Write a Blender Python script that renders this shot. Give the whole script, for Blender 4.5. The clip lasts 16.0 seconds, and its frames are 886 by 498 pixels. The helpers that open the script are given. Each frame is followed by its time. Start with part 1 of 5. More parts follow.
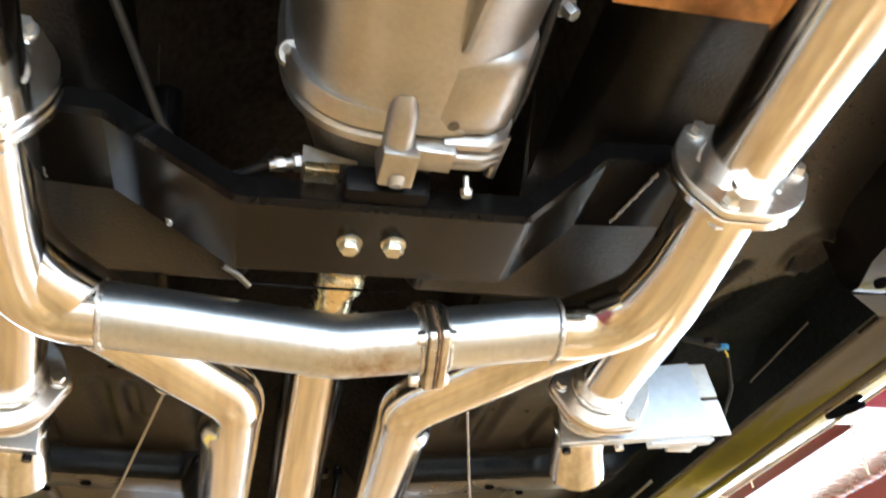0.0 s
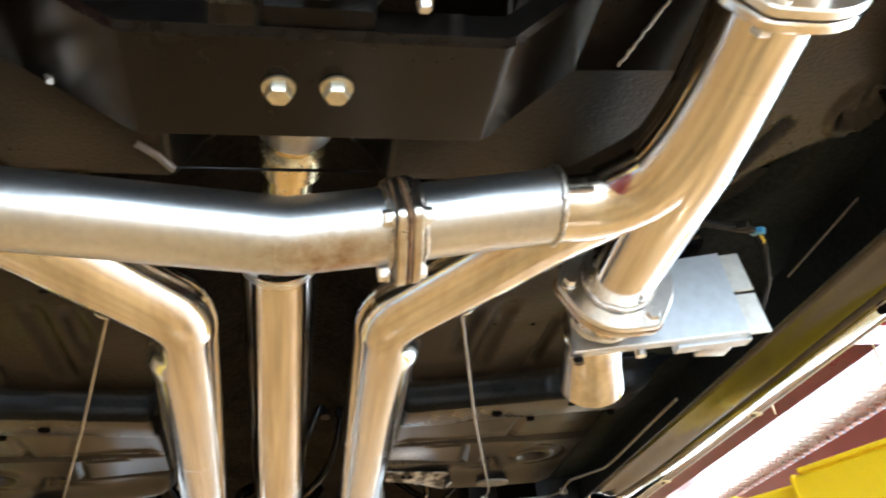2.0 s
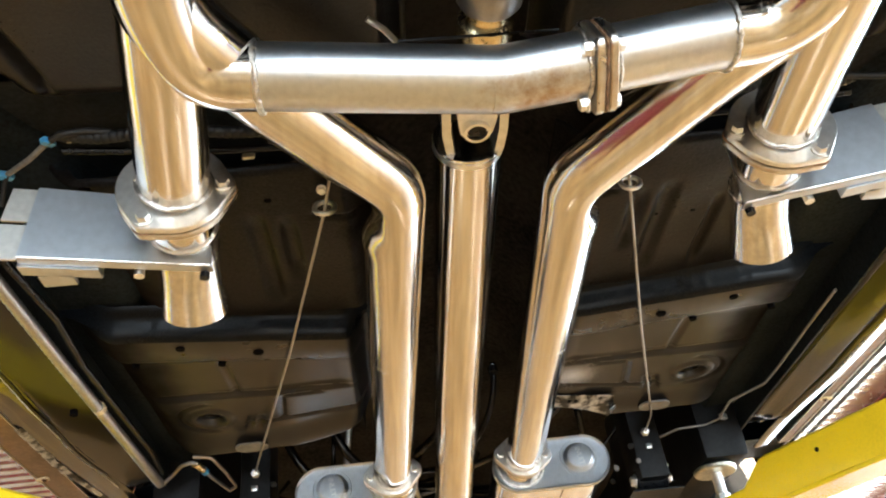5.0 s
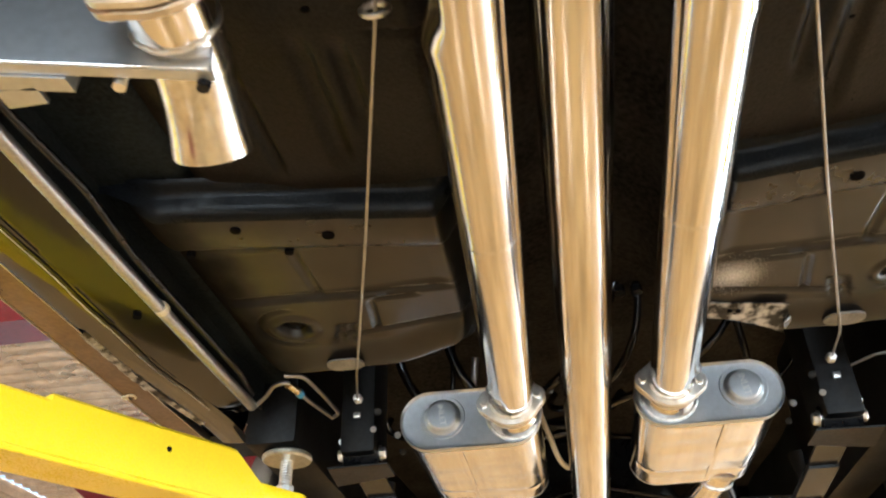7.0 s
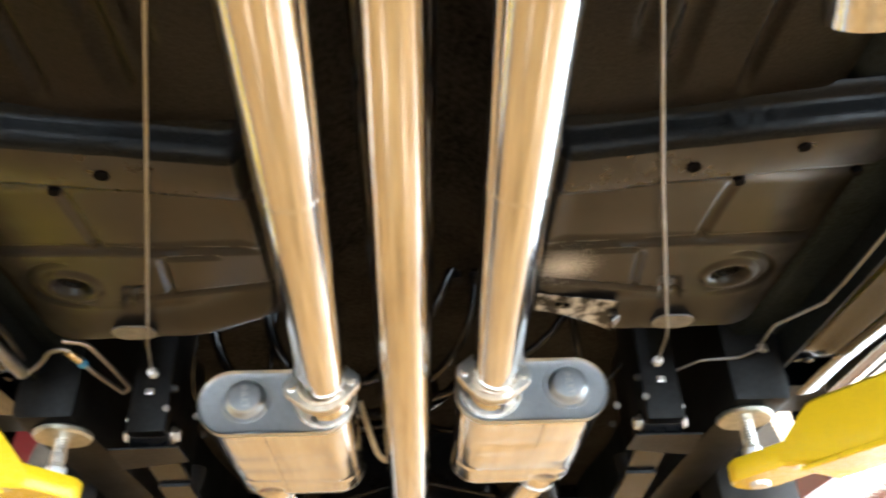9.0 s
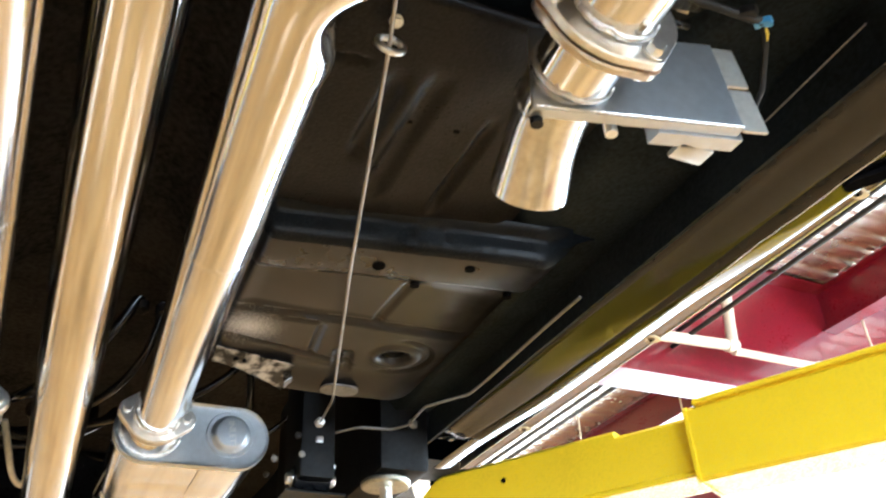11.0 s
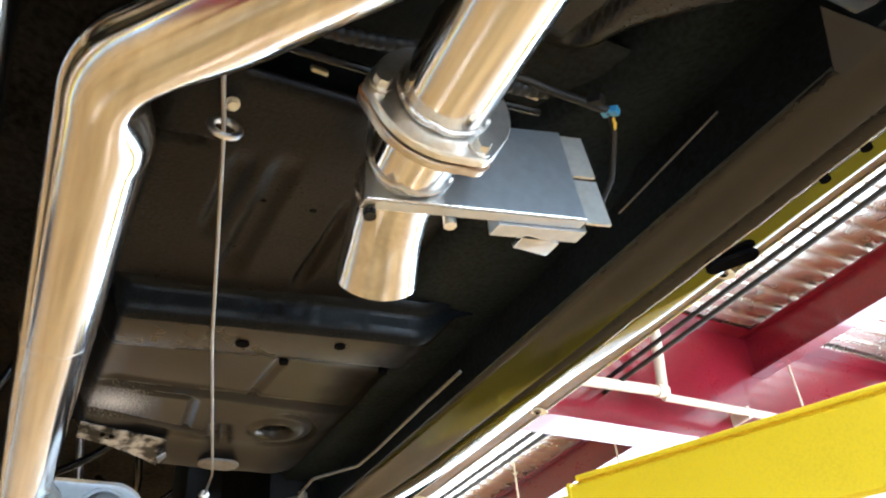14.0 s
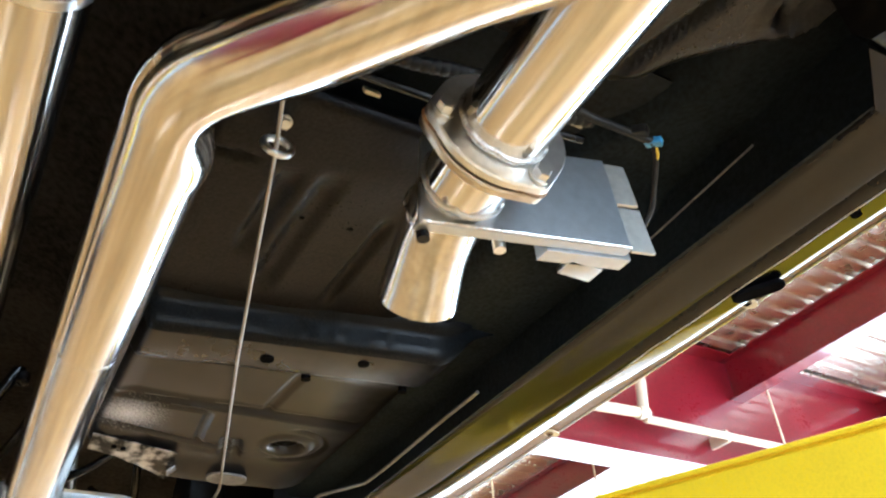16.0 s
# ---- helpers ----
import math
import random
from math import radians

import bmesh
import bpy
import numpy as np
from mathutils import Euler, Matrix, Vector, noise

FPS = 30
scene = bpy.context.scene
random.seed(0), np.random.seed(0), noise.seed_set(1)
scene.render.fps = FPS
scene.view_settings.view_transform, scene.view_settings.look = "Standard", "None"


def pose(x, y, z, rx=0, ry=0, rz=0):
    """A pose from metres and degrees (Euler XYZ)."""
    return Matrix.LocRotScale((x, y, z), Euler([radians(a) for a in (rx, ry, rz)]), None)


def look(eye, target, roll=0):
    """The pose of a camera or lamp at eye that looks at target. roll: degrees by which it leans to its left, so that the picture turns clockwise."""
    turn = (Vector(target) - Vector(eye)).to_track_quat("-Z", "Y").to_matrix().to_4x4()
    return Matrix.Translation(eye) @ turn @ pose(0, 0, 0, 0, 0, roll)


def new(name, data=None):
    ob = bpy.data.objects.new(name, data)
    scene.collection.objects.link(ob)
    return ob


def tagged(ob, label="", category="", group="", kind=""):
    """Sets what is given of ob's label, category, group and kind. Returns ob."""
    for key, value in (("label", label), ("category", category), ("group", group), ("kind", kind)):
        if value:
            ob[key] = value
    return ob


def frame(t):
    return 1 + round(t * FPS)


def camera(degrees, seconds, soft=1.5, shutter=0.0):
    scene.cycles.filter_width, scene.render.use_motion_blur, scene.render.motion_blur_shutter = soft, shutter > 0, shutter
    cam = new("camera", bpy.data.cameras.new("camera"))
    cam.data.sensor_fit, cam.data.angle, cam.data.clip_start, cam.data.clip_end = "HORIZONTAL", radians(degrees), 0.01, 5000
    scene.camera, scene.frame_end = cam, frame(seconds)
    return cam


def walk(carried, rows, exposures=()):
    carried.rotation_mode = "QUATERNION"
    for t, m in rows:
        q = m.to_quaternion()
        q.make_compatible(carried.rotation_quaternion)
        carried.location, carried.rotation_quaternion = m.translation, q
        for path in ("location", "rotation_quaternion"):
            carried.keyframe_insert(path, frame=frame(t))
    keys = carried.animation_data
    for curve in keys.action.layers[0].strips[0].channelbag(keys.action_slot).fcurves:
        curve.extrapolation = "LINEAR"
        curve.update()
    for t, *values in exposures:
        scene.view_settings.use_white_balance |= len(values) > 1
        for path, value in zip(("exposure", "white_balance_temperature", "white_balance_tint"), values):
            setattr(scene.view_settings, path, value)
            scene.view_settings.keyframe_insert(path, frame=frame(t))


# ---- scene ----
cam = camera(57.1, 16.0, soft=2.0, shutter=0.5)
PATH = [
    (0, (-0.072, 0.084, 1.254), (0.337, 1.67, 2.402), -4.3),
    (0.5, (-0.054, 0.124, 1.252), (0.387, 1.751, 2.329), -5.5),
    (1, (-0.037, 0.185, 1.249), (0.428, 1.832, 2.285), -5.8),
    (1.5, (0.021, 0.211, 1.274), (0.489, 1.866, 2.295), -6.4),
    (2, (-0.001, 0.256, 1.286), (0.386, 1.917, 2.332), -6.7),
    (2.5, (-0.08, 0.279, 1.228), (0.267, 1.941, 2.285), -5.9),
    (3, (-0.159, 0.284, 1.049), (0.106, 1.94, 2.138), -5.6),
    (5.5, (-0.125, 0.277, 1.084), (-0.001, 1.918, 2.22), -7.9),
    (6, (-0.13, 0.365, 1.065), (-0.139, 2.015, 2.196), -4.5),
    (6.5, (-0.117, 0.498, 1.076), (-0.273, 2.141, 2.207), -1.8),
    (7, (-0.061, 0.608, 1.118), (-0.298, 2.266, 2.211), -1.7),
    (7.5, (-0.032, 0.665, 1.137), (-0.322, 2.343, 2.186), -0.8),
    (8, (-0.042, 0.684, 1.146), (-0.313, 2.372, 2.183), -0.0),
    (8.5, (-0.023, 0.708, 1.158), (-0.168, 2.402, 2.21), -0.4),
    (9, (0.01, 0.738, 1.165), (0.087, 2.433, 2.223), -2.4),
    (9.5, (0.025, 0.741, 1.169), (0.35, 2.417, 2.21), -2.7),
    (10, (0.001, 0.703, 1.133), (0.555, 2.316, 2.178), -2.0),
    (12.5, (0.073, 0.547, 1.224), (0.882, 1.947, 2.4), -5.2),
    (13, (0.108, 0.511, 1.224), (0.912, 1.904, 2.413), -5.9),
    (13.5, (0.119, 0.539, 1.217), (0.938, 1.932, 2.395), -6.2),
    (14, (0.101, 0.586, 1.217), (0.953, 1.972, 2.38), -5.8),
    (14.5, (0.07, 0.631, 1.212), (0.972, 1.994, 2.365), -5.4),
    (15, (0.036, 0.665, 1.204), (0.99, 1.996, 2.352), -5.5),
    (15.5, (0.014, 0.656, 1.21), (0.977, 1.968, 2.372), -5.9),
    (16, (0.04, 0.608, 1.223), (0.93, 1.947, 2.412), -5.3),
]
walk(cam, [(t, look(eye, target, roll)) for t, eye, target, roll in PATH], [(0, 1.67, 6200, 10), (0.6, 1.65, 6200, 10), (1.2, 1.51, 6350, 10), (2, 1.37, 6400, 10), (3, 1.29, 6500, 10), (5.5, 1.45, 6500, 10), (7.5, 1.59, 6500, 10),
     (9, 1.67, 6400, 10), (10, 1.70, 6250, 10), (12.5, 1.42, 5800, 8), (14, 1.48, 5750, 8), (16, 1.54, 5780, 8)])

# ---------------------------------------------------------------- world, sun, lamps
world = bpy.data.worlds.new("sky")
scene.world = world
world.use_nodes = True
wn = world.node_tree
sky = wn.nodes.new("ShaderNodeTexSky")
sky.sky_type, sky.sun_disc = "NISHITA", False
sky.sun_elevation, sky.sun_rotation = radians(48), radians(110)
wn.links.new(sky.outputs[0], wn.nodes["Background"].inputs[0])
wn.nodes["Background"].inputs[1].default_value = 0.14

sun = new("sun", bpy.data.lights.new("sun", "SUN"))
sun.data.energy, sun.data.angle, sun.data.color = 5.0, radians(0.6), (1, 0.94, 0.86)
sun.matrix_world = look((8, -4, 9), (0, 0, 0))
tagged(sun, "afternoon sun outside the workshop", "sun", kind="structure")


def area(name, eye, target, sx, sy, watts, colour):
    lamp = bpy.data.lights.new(name, "AREA")
    lamp.shape, lamp.size, lamp.size_y, lamp.energy, lamp.color = "RECTANGLE", sx, sy, watts, colour
    ob = new(name, lamp)
    ob.matrix_world = look(eye, target)
    return ob


# ---------------------------------------------------------------- materials
def material(name, base, rough, metal=0.0, spread=0.12, grain=60, stain=6, bump=0.1, tint=None, coat=0.0,
             rough_spread=0.15, stretch=(1, 1, 1), depth=0.001, spec=0.5, stain_amount=0.5):
    """A surface with stains at one scale, grain at another, and fine relief."""
    m = bpy.data.materials.new(name)
    m.use_nodes = True
    nt = m.node_tree
    n, l = nt.nodes, nt.links
    b = n["Principled BSDF"]
    b.inputs["Metallic"].default_value = metal
    b.inputs["Coat Weight"].default_value = coat
    b.inputs["Coat Roughness"].default_value = 0.06
    b.inputs["Specular IOR Level"].default_value = spec
    geo = n.new("ShaderNodeTexCoord")
    mp = n.new("ShaderNodeMapping")
    mp.inputs["Scale"].default_value = stretch
    l.new(geo.outputs["Object"], mp.inputs[0])
    big = n.new("ShaderNodeTexNoise")
    big.inputs["Scale"].default_value, big.inputs["Detail"].default_value = stain, 5
    fine = n.new("ShaderNodeTexNoise")
    fine.inputs["Scale"].default_value, fine.inputs["Detail"].default_value = grain, 4
    for t in (big, fine):
        l.new(mp.outputs[0], t.inputs["Vector"])
    mix = n.new("ShaderNodeMath")
    mix.operation = "MULTIPLY_ADD"
    mix.inputs[1].default_value = stain_amount
    l.new(big.outputs[0], mix.inputs[0])
    half = n.new("ShaderNodeMath")
    half.operation = "MULTIPLY"
    half.inputs[1].default_value = 1 - stain_amount
    l.new(fine.outputs[0], half.inputs[0])
    l.new(half.outputs[0], mix.inputs[2])
    ramp = n.new("ShaderNodeValToRGB")
    lo = tint or tuple(max(0, c * (1 - 2.2 * spread)) for c in base)
    hi = tuple(min(1, c * (1 + spread)) for c in base)
    ramp.color_ramp.elements[0].position, ramp.color_ramp.elements[0].color = 0.34, (*lo, 1)
    ramp.color_ramp.elements[1].position, ramp.color_ramp.elements[1].color = 0.6, (*hi, 1)
    l.new(mix.outputs[0], ramp.inputs[0])
    l.new(ramp.outputs[0], b.inputs["Base Color"])
    rr = n.new("ShaderNodeMapRange")
    rr.inputs[1].default_value, rr.inputs[2].default_value = 0.3, 0.7
    rr.inputs[3].default_value, rr.inputs[4].default_value = rough * (1 + rough_spread), rough * (1 - rough_spread)
    l.new(mix.outputs[0], rr.inputs[0])
    l.new(rr.outputs[0], b.inputs["Roughness"])
    if bump:
        bp = n.new("ShaderNodeBump")
        bp.inputs["Strength"].default_value, bp.inputs["Distance"].default_value = bump, depth
        l.new(fine.outputs[0], bp.inputs["Height"])
        l.new(bp.outputs[0], b.inputs["Normal"])
    return m


# brown streaks along y put the floor's streaked reflections into the base
CHROME = material("polished_stainless", (0.80, 0.785, 0.76), 0.135, 1, spread=0.05, grain=130, stain=28, bump=0.04, tint=(0.60, 0.55, 0.48),
                  rough_spread=0.35, stretch=(1, 0.05, 1), depth=0.0005, stain_amount=0.6)
ALUMINISED = material("aluminised_steel", (0.64, 0.67, 0.70), 0.36, 1, spread=0.06, grain=140, stain=9, bump=0.06, depth=0.0004)
STAINED = material("heat_stained_steel", (0.63, 0.60, 0.55), 0.30, 1, spread=0.12, grain=90, stain=22, bump=0.1, depth=0.0005,
                   tint=(0.40, 0.31, 0.21), stain_amount=0.75)
SATIN = material("brushed_sheet_steel", (0.57, 0.61, 0.65), 0.37, 1, spread=0.05, grain=90, stain=9, bump=0.03, depth=0.0003, rough_spread=0.1)
TIPSTEEL = material("satin_stainless", (0.74, 0.73, 0.72), 0.2, 1, spread=0.06, grain=150, stain=30, bump=0.03, tint=(0.58, 0.54, 0.48), rough_spread=0.4, depth=0.0005)
# base lifted in place of light missing from the tunnel and rear floor
LIFTED = material("lifted_underseal", (0.030, 0.027, 0.025), 0.75, spread=0.35, grain=90, stain=6, bump=0.3, depth=0.002, spec=0.1)
YELLOWZINC = material("dull_zinc_plating", (0.62, 0.60, 0.50), 0.38, 1, spread=0.1, grain=160, stain=40, bump=0.03)
TABSTEEL = material("bare_folded_steel", (0.66, 0.65, 0.61), 0.42, 0.9, spread=0.08, grain=110, stain=14, bump=0.04, depth=0.0003)
GALV = material("zinc_plated_steel", (0.80, 0.80, 0.78), 0.33, 1, spread=0.06, grain=120, stain=30, bump=0.012, rough_spread=0.08)
WELD = material("weld_bead_steel", (0.62, 0.61, 0.58), 0.32, 1, spread=0.25, grain=500, stain=90, bump=0.6, depth=0.0015)
BRASS = material("yellow_zinc_steel", (0.72, 0.61, 0.38), 0.26, 1, spread=0.15, grain=200, stain=40, bump=0.05)
RUSTY = material("weathered_gasket_steel", (0.30, 0.19, 0.12), 0.6, 0.4, spread=0.3, grain=200, stain=60, bump=0.2)
CAST = material("cast_aluminium", (0.45, 0.45, 0.44), 0.38, 1, spread=0.06, grain=180, stain=10, bump=0.02, depth=0.0006,
                tint=(0.37, 0.362, 0.35), stain_amount=0.7)
# darker and rougher than CAST
CASTDARK = material("dark_cast_aluminium", (0.20, 0.19, 0.17), 0.5, 0.8, spread=0.2, grain=320, stain=20, bump=0.3)
PAN = material("black_stone_guard", (0.011, 0.010, 0.010), 0.34, spread=0.35, grain=230, stain=5, bump=0.45, depth=0.0016, spec=0.42,
               rough_spread=0.3)
SEATPAN = material("black_satin_floor", (0.012, 0.011, 0.011), 0.30, spread=0.2, grain=40, stain=9, bump=0.0, depth=0.0008, spec=0.42,
                   rough_spread=0.08, stain_amount=0.8)
WORNPAN = material("worn_satin_floor", (0.012, 0.011, 0.011), 0.30, spread=0.2, grain=40, stain=9, bump=0.0, depth=0.0008, spec=0.42,
                   rough_spread=0.08, stain_amount=0.8)


def worn_patch(m, centre, size, colour, bare=True, scale=330):
    """Paint rubbed through to bare metal in flecks, thinning out from one spot."""
    n, l = m.node_tree.nodes, m.node_tree.links
    b = n["Principled BSDF"]
    here, off, fleck, mask, both = (n.new("ShaderNode" + k) for k in ("TexCoord", "Mapping", "TexNoise", "Math", "Mix"))
    off.inputs["Location"].default_value = [-c / r for c, r in zip(centre, size)]
    off.inputs["Scale"].default_value = [1 / r for r in size]
    l.new(here.outputs["Object"], off.inputs[0])
    far = n.new("ShaderNodeVectorMath")
    far.operation = "LENGTH"
    l.new(off.outputs[0], far.inputs[0])
    fleck.inputs["Scale"].default_value, fleck.inputs["Detail"].default_value, fleck.inputs["Roughness"].default_value = scale, 5, 0.7
    l.new(here.outputs["Object"], fleck.inputs["Vector"])
    mask.operation = "MULTIPLY_ADD"
    mask.inputs[1].default_value = 2.3
    l.new(fleck.outputs[0], mask.inputs[0])
    sub = n.new("ShaderNodeMath")
    sub.operation = "MULTIPLY_ADD"
    sub.inputs[1].default_value, sub.inputs[2].default_value = -0.95, -0.35
    l.new(far.outputs["Value"], sub.inputs[0])
    l.new(sub.outputs[0], mask.inputs[2])
    mask.use_clamp = True
    both.data_type = "RGBA"
    l.new(mask.outputs[0], both.inputs["Factor"])
    l.new(n["Color Ramp"].outputs[0], both.inputs[6])
    both.inputs[7].default_value = (*colour, 1)
    l.new(both.outputs[2], b.inputs["Base Color"])
    if bare:
        l.new(mask.outputs[0], b.inputs["Metallic"])


def matt_falloff(m, x0, x1, x2=0.0, x3=0.0):
    """Satin paint faded to matt underseal across an uneven edge, with the sides' falloff of light put in, x0 to x1 out
    from the middle and x3 to x2 towards it.
    """
    n, l = m.node_tree.nodes, m.node_tree.links
    b = n["Principled BSDF"]
    here, cut, wob, out = (n.new("ShaderNode" + k) for k in ("TexCoord", "SeparateXYZ", "TexNoise", "Math"))
    l.new(here.outputs["Object"], cut.inputs[0])
    wob.inputs["Scale"].default_value, wob.inputs["Detail"].default_value = 14, 5
    l.new(here.outputs["Object"], wob.inputs["Vector"])
    out.operation = "ABSOLUTE"
    l.new(cut.outputs[0], out.inputs[0])
    add = n.new("ShaderNodeMath")
    add.operation = "MULTIPLY_ADD"
    add.inputs[1].default_value = 0.05
    l.new(wob.outputs[0], add.inputs[0])
    l.new(out.outputs[0], add.inputs[2])
    keep = n.new("ShaderNodeMapRange")
    keep.interpolation_type = "SMOOTHSTEP"
    keep.inputs[1].default_value, keep.inputs[2].default_value, keep.inputs[3].default_value, keep.inputs[4].default_value = x0 + 0.025, x1 + 0.025, 1, 0
    l.new(add.outputs[0], keep.inputs[0])
    gain = keep.outputs[0]
    if x3:
        inner = n.new("ShaderNodeMapRange")
        inner.interpolation_type = "SMOOTHSTEP"
        inner.inputs[1].default_value, inner.inputs[2].default_value = x2 + 0.025, x3 + 0.025
        l.new(add.outputs[0], inner.inputs[0])
        both = n.new("ShaderNodeMath")
        both.operation = "MULTIPLY"
        l.new(keep.outputs[0], both.inputs[0])
        l.new(inner.outputs[0], both.inputs[1])
        gain = both.outputs[0]
    gloss = n.new("ShaderNodeMapRange")
    gloss.inputs[3].default_value, gloss.inputs[4].default_value = 0.0, b.inputs["Specular IOR Level"].default_value
    l.new(gain, gloss.inputs[0])
    l.new(gloss.outputs[0], b.inputs["Specular IOR Level"])
    rough = n.new("ShaderNodeMix")
    rough.inputs[2].default_value = 0.9
    l.new(gain, rough.inputs[0])
    l.new(b.inputs["Roughness"].links[0].from_socket, rough.inputs[3])
    l.new(rough.outputs[0], b.inputs["Roughness"])
    return m


matt_falloff(SEATPAN, 0.480, 0.580)
matt_falloff(WORNPAN, 0.480, 0.580)
HEATED = material("heat_tinted_aluminised_steel", (0.64, 0.67, 0.70), 0.34, 1, spread=0.06, grain=140, stain=9, bump=0.06, depth=0.0004)
worn_patch(HEATED, (0.045, 0.842, 1.640), (0.075, 0.050, 0.045), (0.36, 0.24, 0.14), False, 60)
worn_patch(WORNPAN, (0.235, 1.768, 1.76), (0.062, 0.055, 0.2), (0.70, 0.71, 0.72))
ROCKER = material("mirror_black_rocker_paint", (0.006, 0.006, 0.007), 0.06, spread=0.3, grain=90, stain=6, bump=0.04, coat=0.4, rough_spread=0.35)
CROSSPAINT = material("semi_gloss_cross_member_paint", (0.007, 0.0065, 0.0065), 0.2, spread=0.3, grain=120, stain=6, bump=0.05, spec=0.18, rough_spread=0.35)
GLOSS = material("gloss_black_paint", (0.006, 0.006, 0.007), 0.14, spread=0.3, grain=120, stain=6, bump=0.05, coat=0.25,
                 rough_spread=0.35)
SILLPAINT = material("satin_black_sill_paint", (0.009, 0.009, 0.010), 0.15, spec=0.33, spread=0.3, grain=40, stain=4, bump=0.03, rough_spread=0.45)
RAILPAINT = material("satin_black_rail_paint", (0.012, 0.011, 0.011), 0.30, spread=0.2, grain=40, stain=9, bump=0.0, rough_spread=0.22, spec=0.40)
# darker and bluer than the rail's underside: the face's reflections put into its base
SEALER = material("brushed_seam_sealer", (0.007, 0.009, 0.012), 0.26, spread=0.3, grain=320, stain=16, bump=0.25, depth=0.0008, rough_spread=0.4, spec=0.13)
REARPAN = material("ribbed_stone_guard", (0.011, 0.010, 0.010), 0.34, spread=0.35, grain=230, stain=5, bump=0.35, depth=0.0014, spec=0.135, rough_spread=0.3)
matt_falloff(PAN, 0.580, 0.680)
matt_falloff(REARPAN, 0.455, 0.545, 0.130, 0.190)
matt_falloff(RAILPAINT, 0.480, 0.575)
matt_falloff(SEALER, 0.540, 0.610)
# blue in the DEEP and MATT bases stands in for reflected daylight
DEEP = material("unpainted_black_underseal", (0.011, 0.0155, 0.0195), 0.6, spread=0.3, grain=160, stain=7, bump=0.3, depth=0.002, spec=0.06)
SATINBLACK = material("satin_black_paint", (0.010, 0.0105, 0.012), 0.24, spread=0.3, grain=110, stain=7, bump=0.05, spec=0.25)
MATT = material("matt_black_underseal", (0.011, 0.0155, 0.0200), 0.5, spread=0.3, grain=160, stain=7, bump=0.25, depth=0.002, spec=0.12)
SOOT = material("grimy_black_chassis_paint", (0.006, 0.0062, 0.0068), 0.42, spread=0.3, grain=120, stain=14, bump=0.15, depth=0.0015, spec=0.14)
# near-black for solid hole discs, the shade inside put into the colour
VOID = material("unlit_hole", (0.006, 0.006, 0.007), 0.9, spread=0.2, bump=0, spec=0.0)
RUBBER = material("black_rubber", (0.012, 0.012, 0.012), 0.5, spread=0.3, grain=220, stain=20, bump=0.2, spec=0.4)
PRIMED = material("scuffed_grey_paint", (0.34, 0.35, 0.37), 0.3, 0.6, spread=0.25, grain=110, stain=18, bump=0.2, tint=(0.03, 0.03, 0.03))
SCUFF = material("scuffed_black_paint", (0.40, 0.41, 0.43), 0.35, 0.5, spread=0.1, grain=55, stain=26, bump=0.3, tint=(0.012, 0.012, 0.012))
SCUFF.node_tree.nodes["Color Ramp"].color_ramp.elements[0].position = 0.46
SCUFF.node_tree.nodes["Color Ramp"].color_ramp.elements[1].position = 0.58
FLANGE = material("bare_lacquered_steel", (0.18, 0.112, 0.060), 0.5, 0.0, spread=0.14, grain=120, stain=9, bump=0.1)
# orange base holds the warm floor reflection of the toe board
WARMTOE = material("warm_reflecting_panel", (0.55, 0.30, 0.13), 0.3, 0.9, spread=0.15, grain=90, stain=9, bump=0.08)
YELLOW = material("yellow_enamel", (0.88, 0.64, 0.018), 0.28, spread=0.05, grain=240, stain=5, bump=0.05, coat=0.2)
RED = material("red_structural_paint", (0.17, 0.0065, 0.015), 0.30, spread=0.12, grain=40, stain=1.5, bump=0.05, coat=0.6)
DARKRED = material("dark_red_enamel", (0.13, 0.006, 0.012), 0.4, spread=0.12, grain=40, stain=1.5, bump=0.05)
# tan in both sheet bases stands in for the floor's warm reflection
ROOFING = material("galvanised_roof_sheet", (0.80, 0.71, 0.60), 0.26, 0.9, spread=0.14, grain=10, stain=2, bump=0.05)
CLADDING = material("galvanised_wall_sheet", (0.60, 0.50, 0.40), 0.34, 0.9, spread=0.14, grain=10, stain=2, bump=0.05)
PLASTIC = material("cream_conduit_plastic", (0.72, 0.64, 0.52), 0.4, spread=0.06, grain=60, stain=6, bump=0.03)
BLUE = material("blue_plastic_connector", (0.06, 0.30, 0.62), 0.35, spread=0.1, grain=80, stain=20, bump=0.03)
WIRE = material("yellow_wire", (0.7, 0.52, 0.06), 0.4, spread=0.1, grain=80, stain=20, bump=0.03)
CABLE = material("steel_cable", (0.40, 0.385, 0.36), 0.38, 0.8, spread=0.1, grain=900, stain=30, bump=0.4, depth=0.0008)
OLDLINE = material("dull_steel_line", (0.22, 0.22, 0.225), 0.5, 0.4, spread=0.15, grain=200, stain=30, bump=0.05)
LINE = material("nickel_brake_line", (0.42, 0.42, 0.43), 0.42, 1, spread=0.08, grain=200, stain=30, bump=0.05)
CREAM = material("cream_tape", (0.74, 0.68, 0.52), 0.5, spread=0.08, grain=80, stain=20, bump=0.05)
CONCRETE = material("sealed_tan_concrete", (0.435, 0.283, 0.123), 0.24, spread=0.22, grain=30, stain=1.4, bump=0.1, depth=0.002)
WHITE = material("white_enamel", (0.8, 0.8, 0.78), 0.4, spread=0.03, grain=40, stain=4, bump=0.02)
BLUEWALL = material("blue_grey_wall_paint", (0.40, 0.50, 0.62), 0.5, spread=0.08, grain=30, stain=1.2, bump=0.1)
ASPHALT = material("pale_yard_concrete", (0.42, 0.40, 0.37), 0.8, spread=0.15, grain=20, stain=0.6, bump=0.1)
